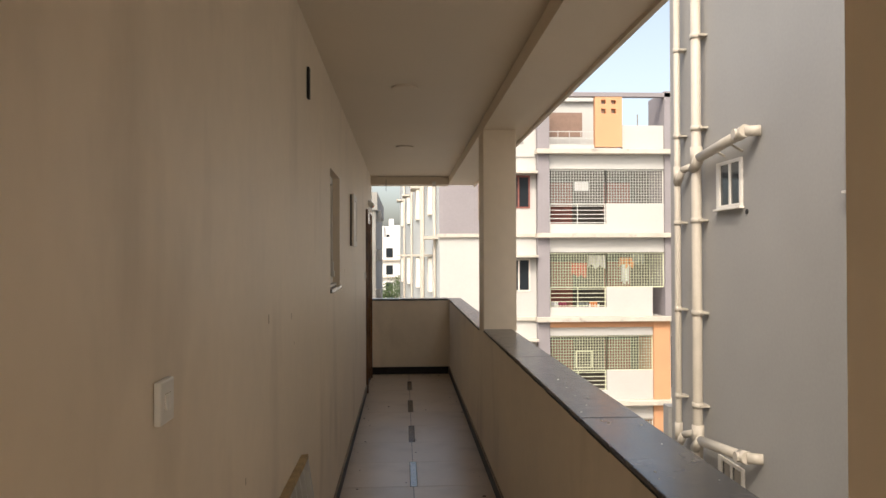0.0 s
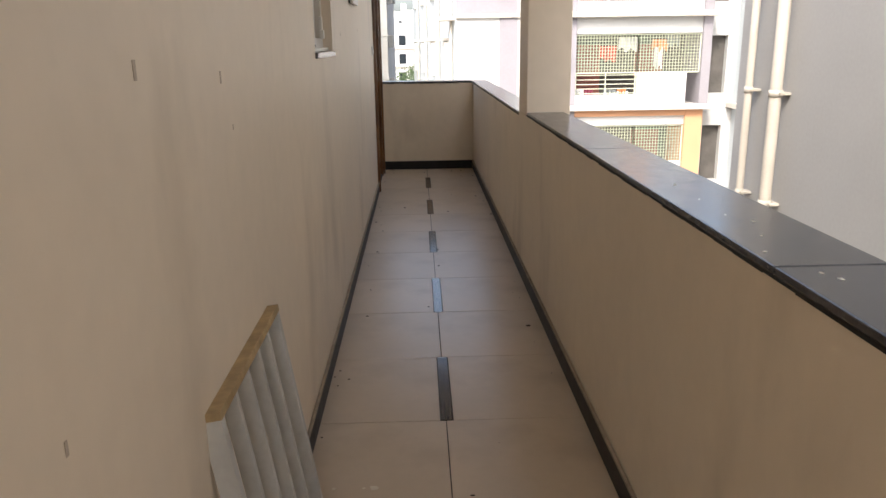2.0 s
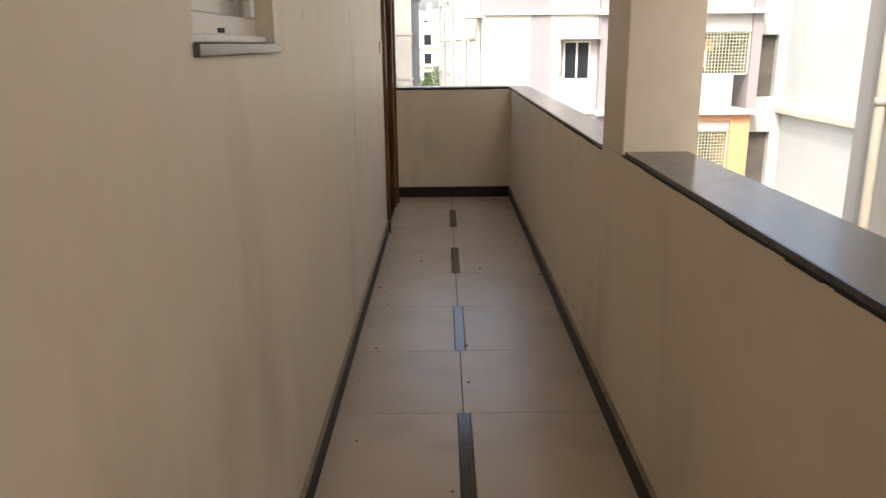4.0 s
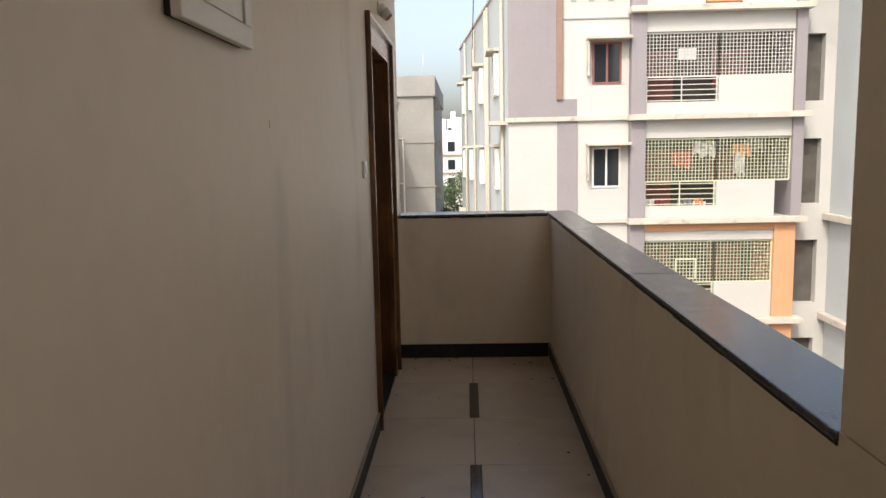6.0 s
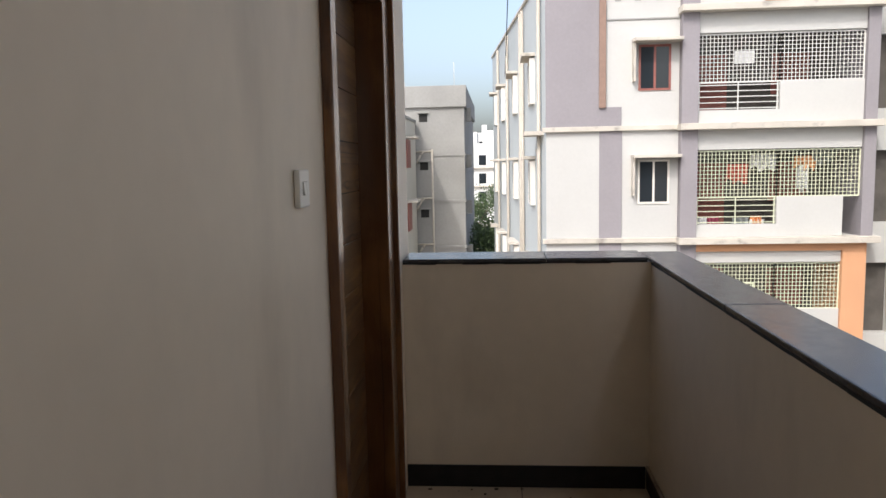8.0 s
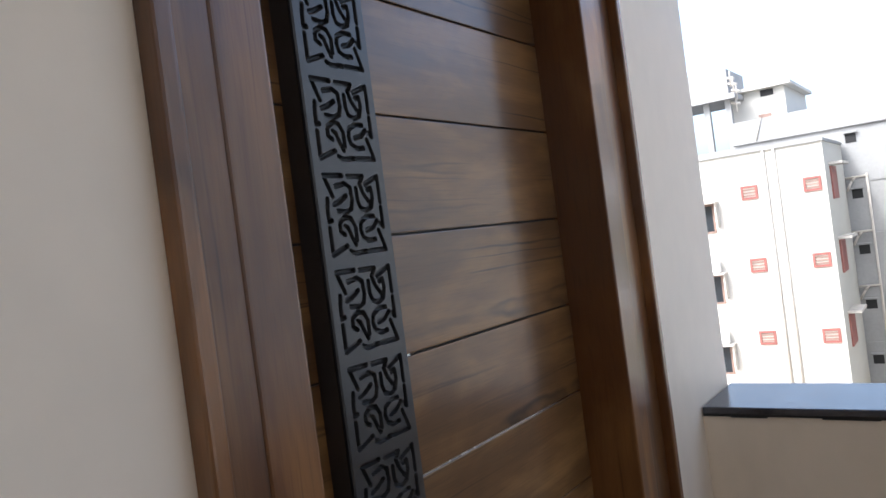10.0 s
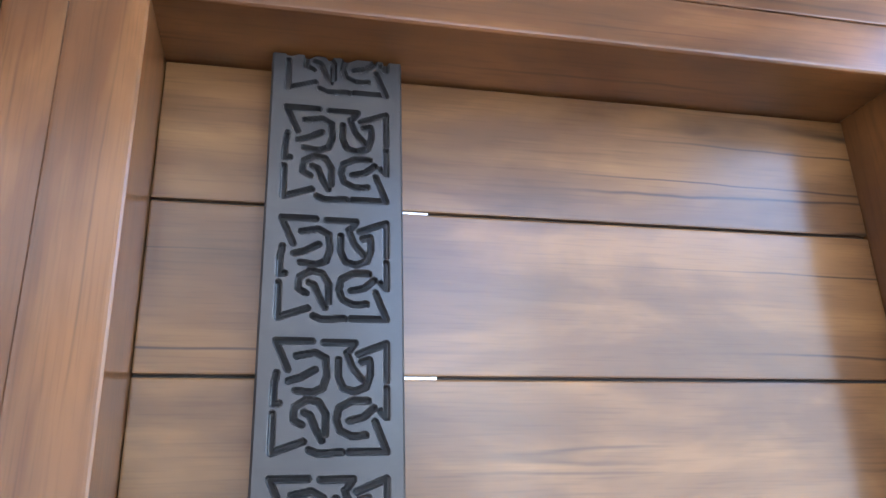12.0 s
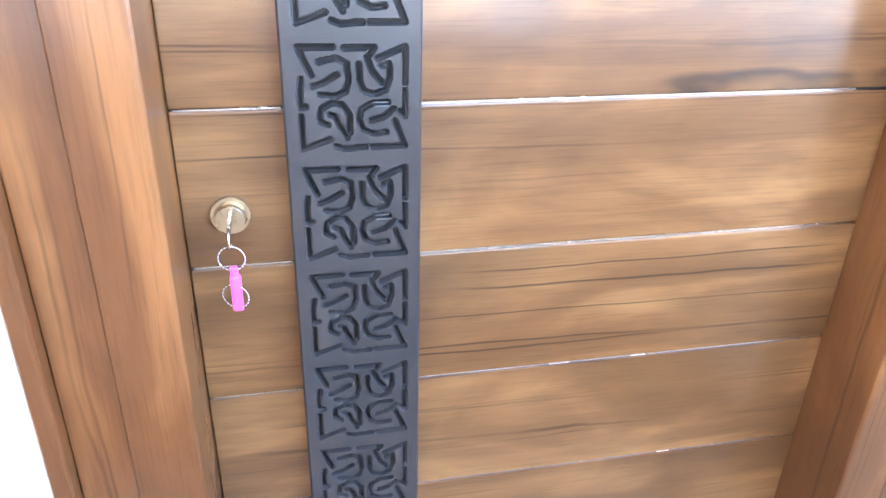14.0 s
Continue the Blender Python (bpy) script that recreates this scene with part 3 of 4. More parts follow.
setting(solid("window_backing", [((-0.85, WIN[0] - 0.4, 0.8), (-0.8, WIN[1] + 0.4, CEIL))], ROOMSHADE), "dim room wall behind the window", "wall")


# ---- leaning grille ----
def leaning_grille():
    top = base("window_grille", "grey painted steel grille leaning on the corridor wall", "grille", at=(0.115, 2.70, 0.0))
    top.rotation_euler = (0, radians(-8.5), 0)
    L, Hh, th, fl = 0.60, 0.72, 0.022, 0.042
    solid("frame", [((-fl / 2, 0, 0), (fl / 2, th, Hh)), ((-fl / 2, L - th, 0), (fl / 2, L, Hh)), ((-fl / 2, th, 0), (fl / 2, L - th, th))], STEEL, top, 0.002)
    solid("top_bar", [((-fl / 2 - 0.004, -0.001, Hh), (fl / 2 + 0.002, L + 0.001, Hh + 0.018))], RUST, top, 0.002)
    n = 5
    for k in range(1, n):
        y = th + (L - 2 * th) * k / n
        solid("bar", [((-fl / 2 + 0.004, y - 0.009, th), (fl / 2 - 0.004, y + 0.009, Hh - 0.0005))], STEEL, top, 0.002)
    return top


leaning_grille()

# small chips and nail marks in the plaster
for y, z, w, h in ((3.03, 1.33, 0.010, 0.026), (3.10, 1.22, 0.005, 0.012), (6.78, 1.49, 0.006, 0.018), (2.55, 1.36, 0.012, 0.03), (2.2, 0.95, 0.007, 0.02), (5.6, 1.45, 0.006, 0.02)):
    setting(solid("plaster_chip", [((0.0004, y - w / 2, z - h / 2), (0.0014, y + w / 2, z + h / 2))], CHIP_MARK, bevel=0.0006), "small chipped mark in the wall plaster", "chip")


# ---- neighbouring grey wall with drain pipes ----
NX = 3.8
nb = base("house_grey", "grey painted apartment block wall with drain pipes", "building")
nb.location = (0, -0.06, 0)
solid("wall", [((NX, -12, -8), (NX + 5, 9.45, 8.2))], GREYWALL, nb)
solid("corner_ledge", [((NX - 0.05, 9.452, -3.2), (NX + 0.3, 9.63, -0.35))], GREYWALL, nb, 0.01)


def neighbour_window(z, dy=0.0):
    w = solid("window", [((NX - 0.03, 7.43 + dy, z), (NX - 0.002, 8.01 + dy, z + 0.035)), ((NX - 0.03, 7.43 + dy, z + 0.455), (NX - 0.002, 8.01 + dy, z + 0.49)), ((NX - 0.03, 7.43 + dy, z + 0.035), (NX - 0.002, 7.47 + dy, z + 0.455)),
                         ((NX - 0.03, 7.93 + dy, z + 0.035), (NX - 0.002, 8.01 + dy, z + 0.455)), ((NX - 0.026, 7.68 + dy, z + 0.035), (NX - 0.002, 7.72 + dy, z + 0.455)), ((NX - 0.06, 7.41 + dy, z - 0.02), (NX - 0.002, 8.03 + dy, z - 0.0005))], UPVC, nb, 0.003)
    solid("pane", [((NX - 0.012, 7.47 + dy, z + 0.035), (NX - 0.004, 7.93 + dy, z + 0.455))], DARKGLASS, w)


for z in (-1.06, 2.04, 5.14):
    neighbour_window(z)
    neighbour_window(z, -2.35)


def drain(y, r, zs, x):
    bm = bmesh.new()
    tube(bm, (x, y, -8), (x, y, 8.2), r, 16)
    z = -6.3
    while z < 8.2:
        tube(bm, (x, y, z - 0.03), (x, y, z + 0.03), r * 1.16, 16)
        boxes(bm, (x, y - r * 1.7, z - 0.012), (NX - 0.001, y + r * 1.7, z + 0.012), 0.003)
        z += 1.03
    for zz in zs:
        tube(bm, (x, y, zz - 0.14), (x, y, zz + 0.06), r * 1.22, 16)
    return finish("drain_pipe", bm, PVC, nb)


drain(8.37, 0.055, (-0.40, 2.70, 5.8), NX - 0.10)
drain(8.95, 0.038, (-0.5, 2.55), NX - 0.10)


def branch(z):
    bm = bmesh.new()
    x = NX - 0.13
    tube(bm, (x, 8.37, z - 0.06), (x, 8.20, z + 0.06), 0.058, 16)
    tube(bm, (x, 8.22, z + 0.05), (x, 7.12, z + 0.16), 0.052, 16)
    tube(bm, (x, 7.26, z + 0.145), (x, 7.10, z + 0.165), 0.062, 16)
    tube(bm, (x - 0.03, 7.21, z + 0.15), (x - 0.075, 7.21, z + 0.15), 0.05, 16)
    tube(bm, (x, 7.12, z + 0.16), (NX, 7.06, z + 0.16), 0.052, 16)
    for y in (7.85, 7.45):
        tube(bm, (x, y, z + 0.09), (NX, y, z + 0.02), 0.012, 8)
    finish("branch_pipe", bm, PVC, nb)
    bm = bmesh.new()
    tube(bm, (NX - 0.1, 8.95, z - 0.18), (NX - 0.1, 8.80, z - 0.02), 0.042, 12)
    tube(bm, (NX - 0.1, 8.80, z - 0.02), (NX - 0.01, 8.70, z + 0.02), 0.042, 12)
    finish("branch_pipe", bm, PVC, nb)


branch(-0.53)
branch(2.57)
bm = bmesh.new()
tube(bm, (NX - 0.012, 7.35, 1.98), (NX - 0.001, 7.35, 1.98), 0.025, 12)
finish("weep_hole", bm, BLACK, nb)


# ---- white apartment block opposite the corridor end ----
F = 28.8
STOREY = 3.22
LEVELS = [5.53 - STOREY * k for k in range(5)]      # ledge heights, top floor first
G0, G1, GM = 6.03, 10.54, 8.27
BACKX = 0.2
blk = base("house_white", "white apartment block with mauve and orange panels and grilled balconies", "building")


def slanted(name, mats, x0, z0, z1, x1=13.0, y0=None, y1=46.0):
    """Body whose left side runs back towards the left."""
    bm = bmesh.new()
    y0 = F if y0 is None else y0
    ring = [(x0, y0), (x1, y0), (x1, y1), (BACKX + x0 - 1.81, y1)]
    lo = [bm.verts.new((x, y, z0)) for x, y in ring]
    hi = [bm.verts.new((x, y, z1)) for x, y in ring]
    bm.faces.new(lo[::-1])
    bm.faces.new(hi)
    for k in range(4):
        bm.faces.new((lo[k], lo[(k + 1) % 4], hi[(k + 1) % 4], hi[k]))
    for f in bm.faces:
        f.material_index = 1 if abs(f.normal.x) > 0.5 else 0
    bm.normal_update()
    # faces turned to -x take the second material, the painted shade tone
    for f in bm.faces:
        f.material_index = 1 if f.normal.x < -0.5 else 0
    return finish(name, bm, mats, blk)


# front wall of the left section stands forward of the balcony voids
slanted("wall", [WHITEWALL, SHADEWALL], 1.81, -8, 6.75, x1=5.56)
# back of the balcony recesses, their shade painted as a dark wall
solid("wall", [((5.56, F + 1.6, -8), (10.86, 46, 5.6))], ROOMSHADE, blk)
solid("wall", [((10.86, F + 0.5, -8), (12.2, 46, 6.3)), ((10.87, F + 0.25, -8), (10.95, F + 0.5, 6.3)), ((11.66, F + 0.25, -8), (12.2, F + 0.5, 6.3))]
      + [((10.95, F + 0.25, z - 0.15), (11.66, F + 0.5, z + 0.42)) for z in LEVELS] + [((10.95, F + 0.25, z - 0.75), (11.66, F + 0.5, z - 0.15)) for z in LEVELS], WHITEWALL, blk)
# thin dark sheet painted as the shade inside the stair opening
solid("stair_void", [((10.96, F + 0.49, -8), (11.65, F + 0.498, 6.2))], ROOMSHADE, blk)
solid("pier", [((5.57, F - 0.3, -8), (6.03, F + 1.6, 8.0)), ((10.54, F - 0.3, LEVELS[2]), (10.86, F + 1.6, 7.9))], MAUVE, blk)
solid("pier", [((10.08, F - 0.3, -8), (10.72, F + 1.6, LEVELS[2] - 0.1)), ((6.031, F - 0.28, LEVELS[2] - 0.32), (10.079, F - 0.05, LEVELS[2] - 0.12))], ORANGE, blk)
for k, z in enumerate(LEVELS):
    solid("ledge", [((5.5, F - 0.55, z - 0.09), (10.98, F - 0.02, z + 0.09))], LEDGE, blk, 0.015)
    if k:
        solid("lintel_band", [((1.7, F - 0.12, z - 0.06), (5.55, F - 0.005, z + 0.08))], LEDGE, blk, 0.01)
    r = 10.53 if k < 2 else 10.07
    solid("balcony_wall", [((G0 + 0.001, F - 0.2, z - 0.65), (r, F - 0.02, z - 0.095)), ((G0 + 0.001, F - 0.2, z + 0.095), (r, F - 0.02, z + 0.45)),
                           ((GM, F - 0.2, z + 0.45), (r, F - 0.02, z + 1.22))] if k else [((G0 + 0.001, F - 0.2, z - 0.65), (r, F - 0.02, z - 0.095))], WHITEWALL, blk)
    solid("balcony_slab", [((G0 + 0.001, F - 0.02, z - 0.15), (10.53, F + 1.59, z + 0.08))], WHITEWALL, blk)


def balcony_grille(z, right, paint, hatch=False):
    """Square-mesh steel grille over a lower rail."""
    bm = bmesh.new()
    y = F - 0.12
    z0, z1 = z + 1.22, z + 2.53
    for a, b in ((G0 + 0.02, GM), (GM, right - 0.02)):
        n = int((b - a) / 0.105)
        for i in range(n + 1):
            x = a + (b - a) * i / n
            w = 0.022 if i in (0, n) else 0.008
            boxes(bm, (x - w, y - 0.01, z0), (x + w, y + 0.01, z1))
        m = int((z1 - z0) / 0.105)
        for i in range(m + 1):
            zz = z0 + (z1 - z0) * i / m
            w = 0.022 if i in (0, m) else 0.008
            boxes(bm, (a, y - 0.012, zz - w), (b, y + 0.012, zz + w))
    for i in range(5):
        zz = z + 0.5 + i * 0.16
        boxes(bm, (G0 + 0.02, y - 0.012, zz - 0.012), (GM, y + 0.012, zz + 0.012))
    for i in range(3):
        x = G0 + 0.05 + i * (GM - G0 - 0.1) / 2
        boxes(bm, (x - 0.015, y - 0.014, z + 0.45), (x + 0.015, y + 0.014, z0))
    if hatch:
        for dx, dz, ww, hh in ((0, 0, 0.04, 0.62), (0.62, 0, 0.04, 0.62), (0, 0, 0.66, 0.04), (0, 0.62, 0.66, 0.04)):
            boxes(bm, (7.05 + dx, y - 0.04, z0 + 0.1 + dz), (7.05 + dx + ww, y - 0.014, z0 + 0.1 + dz + hh))
    return finish("balcony_grille", bm, paint, blk)


for k, z in enumerate(LEVELS[1:], 1):
    balcony_grille(z, 10.54 if k < 3 else 10.08, [None, GRILLE_W, GRILLE, GRILLE, GRILLE_W][k], k == 3)
    solid("balcony_door", [((G0 + 0.4, F + 1.55, z + 0.1), (G0 + 1.3, F + 1.595, z + 2.2))], REDWOOD, blk)
    solid("balcony_window", [((G0 + 2.6, F + 1.55, z + 1.0), (G0 + 3.7, F + 1.595, z + 2.2))], REDWOOD, blk)


def front_window(z, frame_paint):
    w = solid("window", [((4.42, F - 0.03, z + 1.06), (4.48, F - 0.002, z + 2.33)), ((5.26, F - 0.03, z + 1.06), (5.32, F - 0.002, z + 2.33)), ((4.84, F - 0.03, z + 1.12), (4.90, F - 0.002, z + 2.27)),
                         ((4.48, F - 0.03, z + 1.06), (5.26, F - 0.002, z + 1.12)), ((4.48, F - 0.03, z + 2.27), (5.26, F - 0.002, z + 2.33))], frame_paint, blk)
    solid("pane", [((4.48, F - 0.015, z + 1.12), (5.26, F - 0.004, z + 2.27))], DARKGLASS, w)
    solid("sunshade", [((4.22, F - 0.5, z + 2.38), (5.56, F - 0.001, z + 2.47)), ((4.24, F - 0.3, z + 1.3), (4.30, F - 0.001, z + 2.379))], LEDGE, blk, 0.01)


for k, z in enumerate(LEVELS[1:]):
    front_window(z, REDWOOD if k == 0 else UPVC)
# painted panels on the left section
solid("panel", [((1.80, F - 0.025, LEVELS[1] + 0.085), (3.33, F - 0.001, 6.76)), ((3.33, F - 0.024, LEVELS[1] + 0.085), (3.95, F - 0.001, LEVELS[1] + 0.62))], MAUVE, blk)
solid("panel", [((3.31, F - 0.1, LEVELS[1] + 0.6), (3.50, F - 0.026, 6.74))], BROWNSHUT, blk, 0.01)
solid("panel", [((3.33, F - 0.03, -8), (3.97, F - 0.001, LEVELS[1] - 0.065))], MAUVE, blk)
for x in (3.75, 4.3, 4.9):
    solid("vent_square", [((x, F - 0.015, 5.86), (x + 0.17, F - 0.001, 6.05))], CONCRETE, blk)
solid("string_line", [((3.52, F - 0.03, 5.34), (5.56, F - 0.001, 5.38))], CONCRETE, blk)
# roof terrace
z = LEVELS[0]
solid("parapet", [((8.9, F - 0.2, z + 0.09), (10.53, F - 0.02, z + 1.05))], WHITEWALL, blk)
solid("parapet", [((6.031, F - 0.2, z + 0.09), (7.8, F - 0.02, z + 0.3))], WHITEWALL, blk)
solid("orange_panel", [((7.82, F - 0.28, z + 0.2), (8.88, F - 0.02, z + 1.50)), ((7.82, F - 0.28, z + 1.50), (8.06, F - 0.02, z + 2.15)), ((8.24, F - 0.28, z + 1.50), (8.46, F - 0.02, z + 2.15)), ((8.64, F - 0.28, z + 1.50), (8.88, F - 0.02, z + 2.15)),
                       ((8.06, F - 0.28, z + 1.68), (8.24, F - 0.02, z + 1.86)), ((8.46, F - 0.28, z + 1.68), (8.64, F - 0.02, z + 1.86)), ((8.06, F - 0.28, z + 2.02), (8.24, F - 0.02, z + 2.15)), ((8.46, F - 0.28, z + 2.02), (8.64, F - 0.02, z + 2.15))], ORANGE, blk)
solid("orange_panel_back", [((8.05, F - 0.08, z + 1.49), (8.65, F - 0.03, z + 2.1))], WHITEWALL, blk)
solid("terrace_beam", [((6.031, F - 0.3, z + 2.15), (10.86, F - 0.02, z + 2.31))], MAUVE, blk)
solid("terrace_rail", [((6.03, F - 0.1, z + 0.55 + 0.25 * i), (7.8, F - 0.08, z + 0.58 + 0.25 * i)) for i in range(2)] + [((6.4 + 0.45 * i, F - 0.1, z + 0.3), (6.42 + 0.45 * i, F - 0.08, z + 0.85)) for i in range(3)], STEEL, blk)
solid("terrace_shutter", [((6.03, F + 1.7, z + 0.9), (7.8, F + 1.8, z + 1.9))], BROWNSHUT, blk)
solid("stair_head", [((6.4, F + 3, z), (9.6, F + 8, z + 2.7)), ((6.2, F + 2.8, z + 2.6), (9.8, F + 8.2, z + 2.85))], WHITEWALL, blk)
solid("pipe_low", [((9.4, F + 2.0, z + 1.0), (10.4, F + 2.06, z + 1.3)), ((10.2, F + 2.0, z + 1.0), (10.24, F + 2.06, z + 1.9))], CONCRETE, blk)
# laundry on the balconies
for (x, zz, w, h), m in zip([(7.0, 2.9, .6, .5), (7.7, 3.2, .7, .45), (6.1, 1.4, .35, .5), (6.45, 1.4, .35, .45), (7.2, 1.35, .45, .5), (7.7, 1.3, .4, .4), (7.72, 1.4, .3, .35), (8.9, 3.1, .6, .35), (9.0, 2.85, .3, .7), (9.4, 3.3, .5, .4)],
                            [CLOTH[0], CLOTH[1], CLOTH[1], CLOTH[2], CLOTH[4], CLOTH[1], CLOTH[3], CLOTH[3], CLOTH[1], CLOTH[4]]):
    bm = bmesh.new()
    n = 10
    zb = LEVELS[2] + zz - 0.75
    rows = [[bm.verts.new((x + w * i / n, F + 0.25 + 0.04 * math.sin(i * 1.9 + x) * (1 + j), zb - h * j / 3 + 0.03 * math.sin(i * 1.3) * j)) for i in range(n + 1)] for j in range(4)]
    for j in range(3):
        for i in range(n):
            bm.faces.new((rows[j][i], rows[j][i + 1], rows[j + 1][i + 1], rows[j + 1][i]))
    ob = finish("laundry", bm, m)
    so = ob.modifiers.new("thick", "SOLIDIFY")
    so.thickness = 0.012
    tagged(ob, "washed clothes hung to dry behind the balcony grille", "laundry", "laundry on the balcony")
tagged(solid("towel", [((7.1, F + 0.1, LEVELS[1] + 1.75), (7.65, F + 0.14, LEVELS[1] + 2.1))], CLOTH[1], bevel=0.01), "pale towel hung behind the balcony grille", "laundry", "laundry on the balcony")
# side wall windows, shades and pipes along the slanted left wall
SLOPE = (BACKX - 1.81) / (46 - F)


def side_x(y):
    return 1.81 + SLOPE * (y - F)


for y, w in ((31.0, 1.4), (35.5, 1.6), (40.0, 1.4), (43.5, 1.2)):
    for z in LEVELS[1:4]:
        x = side_x(y + w / 2)
        win = solid("window", [((x - 0.10, y, z + 0.95), (x + 0.1, y + w, z + 1.02)), ((x - 0.10, y, z + 2.3), (x + 0.1, y + w, z + 2.37)), ((x - 0.10, y, z + 1.02), (x + 0.1, y + 0.07, z + 2.3)), ((x - 0.10, y + w - 0.07, z + 1.02), (x + 0.1, y + w, z + 2.3))], UPVC, blk)
        solid("pane", [((x - 0.085, y + 0.07, z + 1.02), (x + 0.1, y + w - 0.07, z + 2.3))], DARKGLASS, win)
        solid("sunshade", [((x - 0.35, y - 0.1, z + 2.42), (x + 0.1, y + w + 0.2, z + 2.52))], LEDGE, blk, 0.01)
bm = bmesh.new()
for y in (29.6, 33.4, 34.0, 38.3, 42.3):
    tube(bm, (side_x(y) - 0.09, y, -8), (side_x(y) - 0.09, y, 6.6), 0.055, 8)
    tube(bm, (side_x(y) - 0.09, y, 1.3), (side_x(y) - 0.09, y + 1.0, 1.8), 0.05, 8)
finish("drain_pipe", bm, PVC, blk)
solid("side_ledge", [((side_x(30) - 0.5, 29.2, 2.2), (side_x(30) + 0.3, 30.6, 2.32))], LEDGE, blk)
slanted("roof_edge", [LEDGE, LEDGE], 1.74, 6.75, 6.84, x1=5.5, y0=F - 0.06)

# wing set square to the block
wing = base("house_wing", "pale apartment wing wall in painted shade, with floor ledges", "building")
# the wing faces -x too, so its wall carries the bluish shade colour
solid("wall", [((12.0, 13.5, -8), (17, F + 0.24, 6.0))], SHADEWALL, wing)
for z in LEVELS[2:4]:
    solid("ledge", [((11.75, 13.4, z - 0.1), (11.999, F + 0.2, z + 0.1))], LEDGE, wing, 0.015)
solid("parapet", [((11.99, 13.5, 6.0), (12.15, F, 6.5))], SHADEWALL, wing)
bm = bmesh.new()
for i in range(6):
    tube(bm, (11.0, 26 + i * 0.5, 6.3), (13.2, 25.6 + i * 0.5, 6.6), 0.03, 6)
for i in range(4):
    tube(bm, (11.2 + i * 0.6, 25.4, 6.36), (11.2 + i * 0.6, 29.0, 6.4), 0.025, 6)
finish("bamboo_frame", bm, BARK, wing)

# ---- bare concrete and cream blocks to the left ----
cb = base("house_cream", "cream rendered apartment block with louvred vents", "building")
CY, CXR, CTOP = 40.0, -3.79, 3.55
solid("wall", [((-22, CY, -8), (CXR, 45.3, CTOP))], CREAMWALL, cb)
solid("roof_ledge", [((-22, CY - 0.1, CTOP), (CXR + 0.05, 45.3, CTOP + 0.12))], CONCRETE, cb)
FLOORS = [1.68, -1.27, -4.22]
def louvre(x, z, w=0.64, h=0.56):
    fr = solid("vent", [((x, CY - 0.06, z), (x + w, CY - 0.001, z + 0.09)), ((x, CY - 0.06, z + h - 0.09), (x + w, CY - 0.001, z + h)), ((x, CY - 0.06, z + 0.09), (x + 0.09, CY - 0.001, z + h - 0.09)), ((x + w - 0.09, CY - 0.06, z + 0.09), (x + w, CY - 0.001, z + h - 0.09))], REDWOOD, cb)
    solid("slat", [((x + 0.09, CY - 0.04, z + 0.12 + 0.12 * i), (x + w - 0.09, CY - 0.002, z + 0.18 + 0.12 * i)) for i in range(3)], BROWNSHUT, fr)
for z in FLOORS:
    louvre(-4.60, z)
    louvre(-6.92, z)
for z in FLOORS:
    z0, z1 = z - 1.18, z + 0.02
    w = solid("window", [((-8.95, CY - 0.05, z0), (-8.05, CY - 0.001, z0 + 0.07)), ((-8.95, CY - 0.05, z1 - 0.07), (-8.05, CY - 0.001, z1)), ((-8.95, CY - 0.05, z0 + 0.07), (-8.87, CY - 0.001, z1 - 0.07)), ((-8.13, CY - 0.05, z0 + 0.07), (-8.05, CY - 0.001, z1 - 0.07)), ((-8.54, CY - 0.05, z0 + 0.07), (-8.47, CY - 0.001, z1 - 0.07))], BROWNSHUT, cb)
    solid("pane", [((-8.87, CY - 0.03, z0 + 0.07), (-8.13, CY - 0.002, z1 - 0.07))], DARKGLASS, w)
    solid("sunshade", [((-9.3, CY - 0.55, z1 + 0.02), (-7.85, CY - 0.001, z1 + 0.1)), ((-7.95, CY - 0.4, z0 + 0.2), (-7.88, CY - 0.001, z1 + 0.019))], LEDGE, cb, 0.01)
bm = bmesh.new()
for x in (-5.91, -5.51):
    tube(bm, (x, CY - 0.07, -8), (x, CY - 0.07, CTOP), 0.05, 8)
finish("drain_pipe", bm, PVC, cb)
for z in FLOORS:
    solid("side_window", [((CXR - 0.001, 41.2, z - 0.4), (CXR + 0.06, 42.6, z + 0.9))], REDWOOD, cb)
    solid("sunshade", [((CXR + 0.001, 41.0, z + 0.95), (CXR + 0.5, 42.8, z + 1.05))], LEDGE, cb)


def air_conditioner(z):
    top = base("air_conditioner", "white outdoor air conditioner unit on a window shade", "air conditioner", group="outdoor units", at=(-8.45, CY - 0.32, z))
    solid("body", [((-0.42, -0.16, 0.03), (0.42, 0.16, 0.6)), ((-0.36, -0.14, 0), (-0.28, 0.14, 0.03)), ((0.28, -0.14, 0), (0.36, 0.14, 0.03))], WHITE_PLASTIC, top, 0.01)
    bm = bmesh.new()
    tube(bm, (-0.12, -0.185, 0.32), (-0.12, -0.161, 0.32), 0.24, 24, 0, r2=0.25)
    for i in range(8):
        a = math.pi * i / 8
        boxes(bm, (-0.12 - 0.24 * math.cos(a) - 0.006, -0.192, 0.32 - 0.24 * math.sin(a) - 0.006), (-0.12 + 0.006, -0.186, 0.32 + 0.006))
    finish("fan_cover", bm, CONCRETE, top)


for z in FLOORS[1:]:
    air_conditioner(z + 0.122)

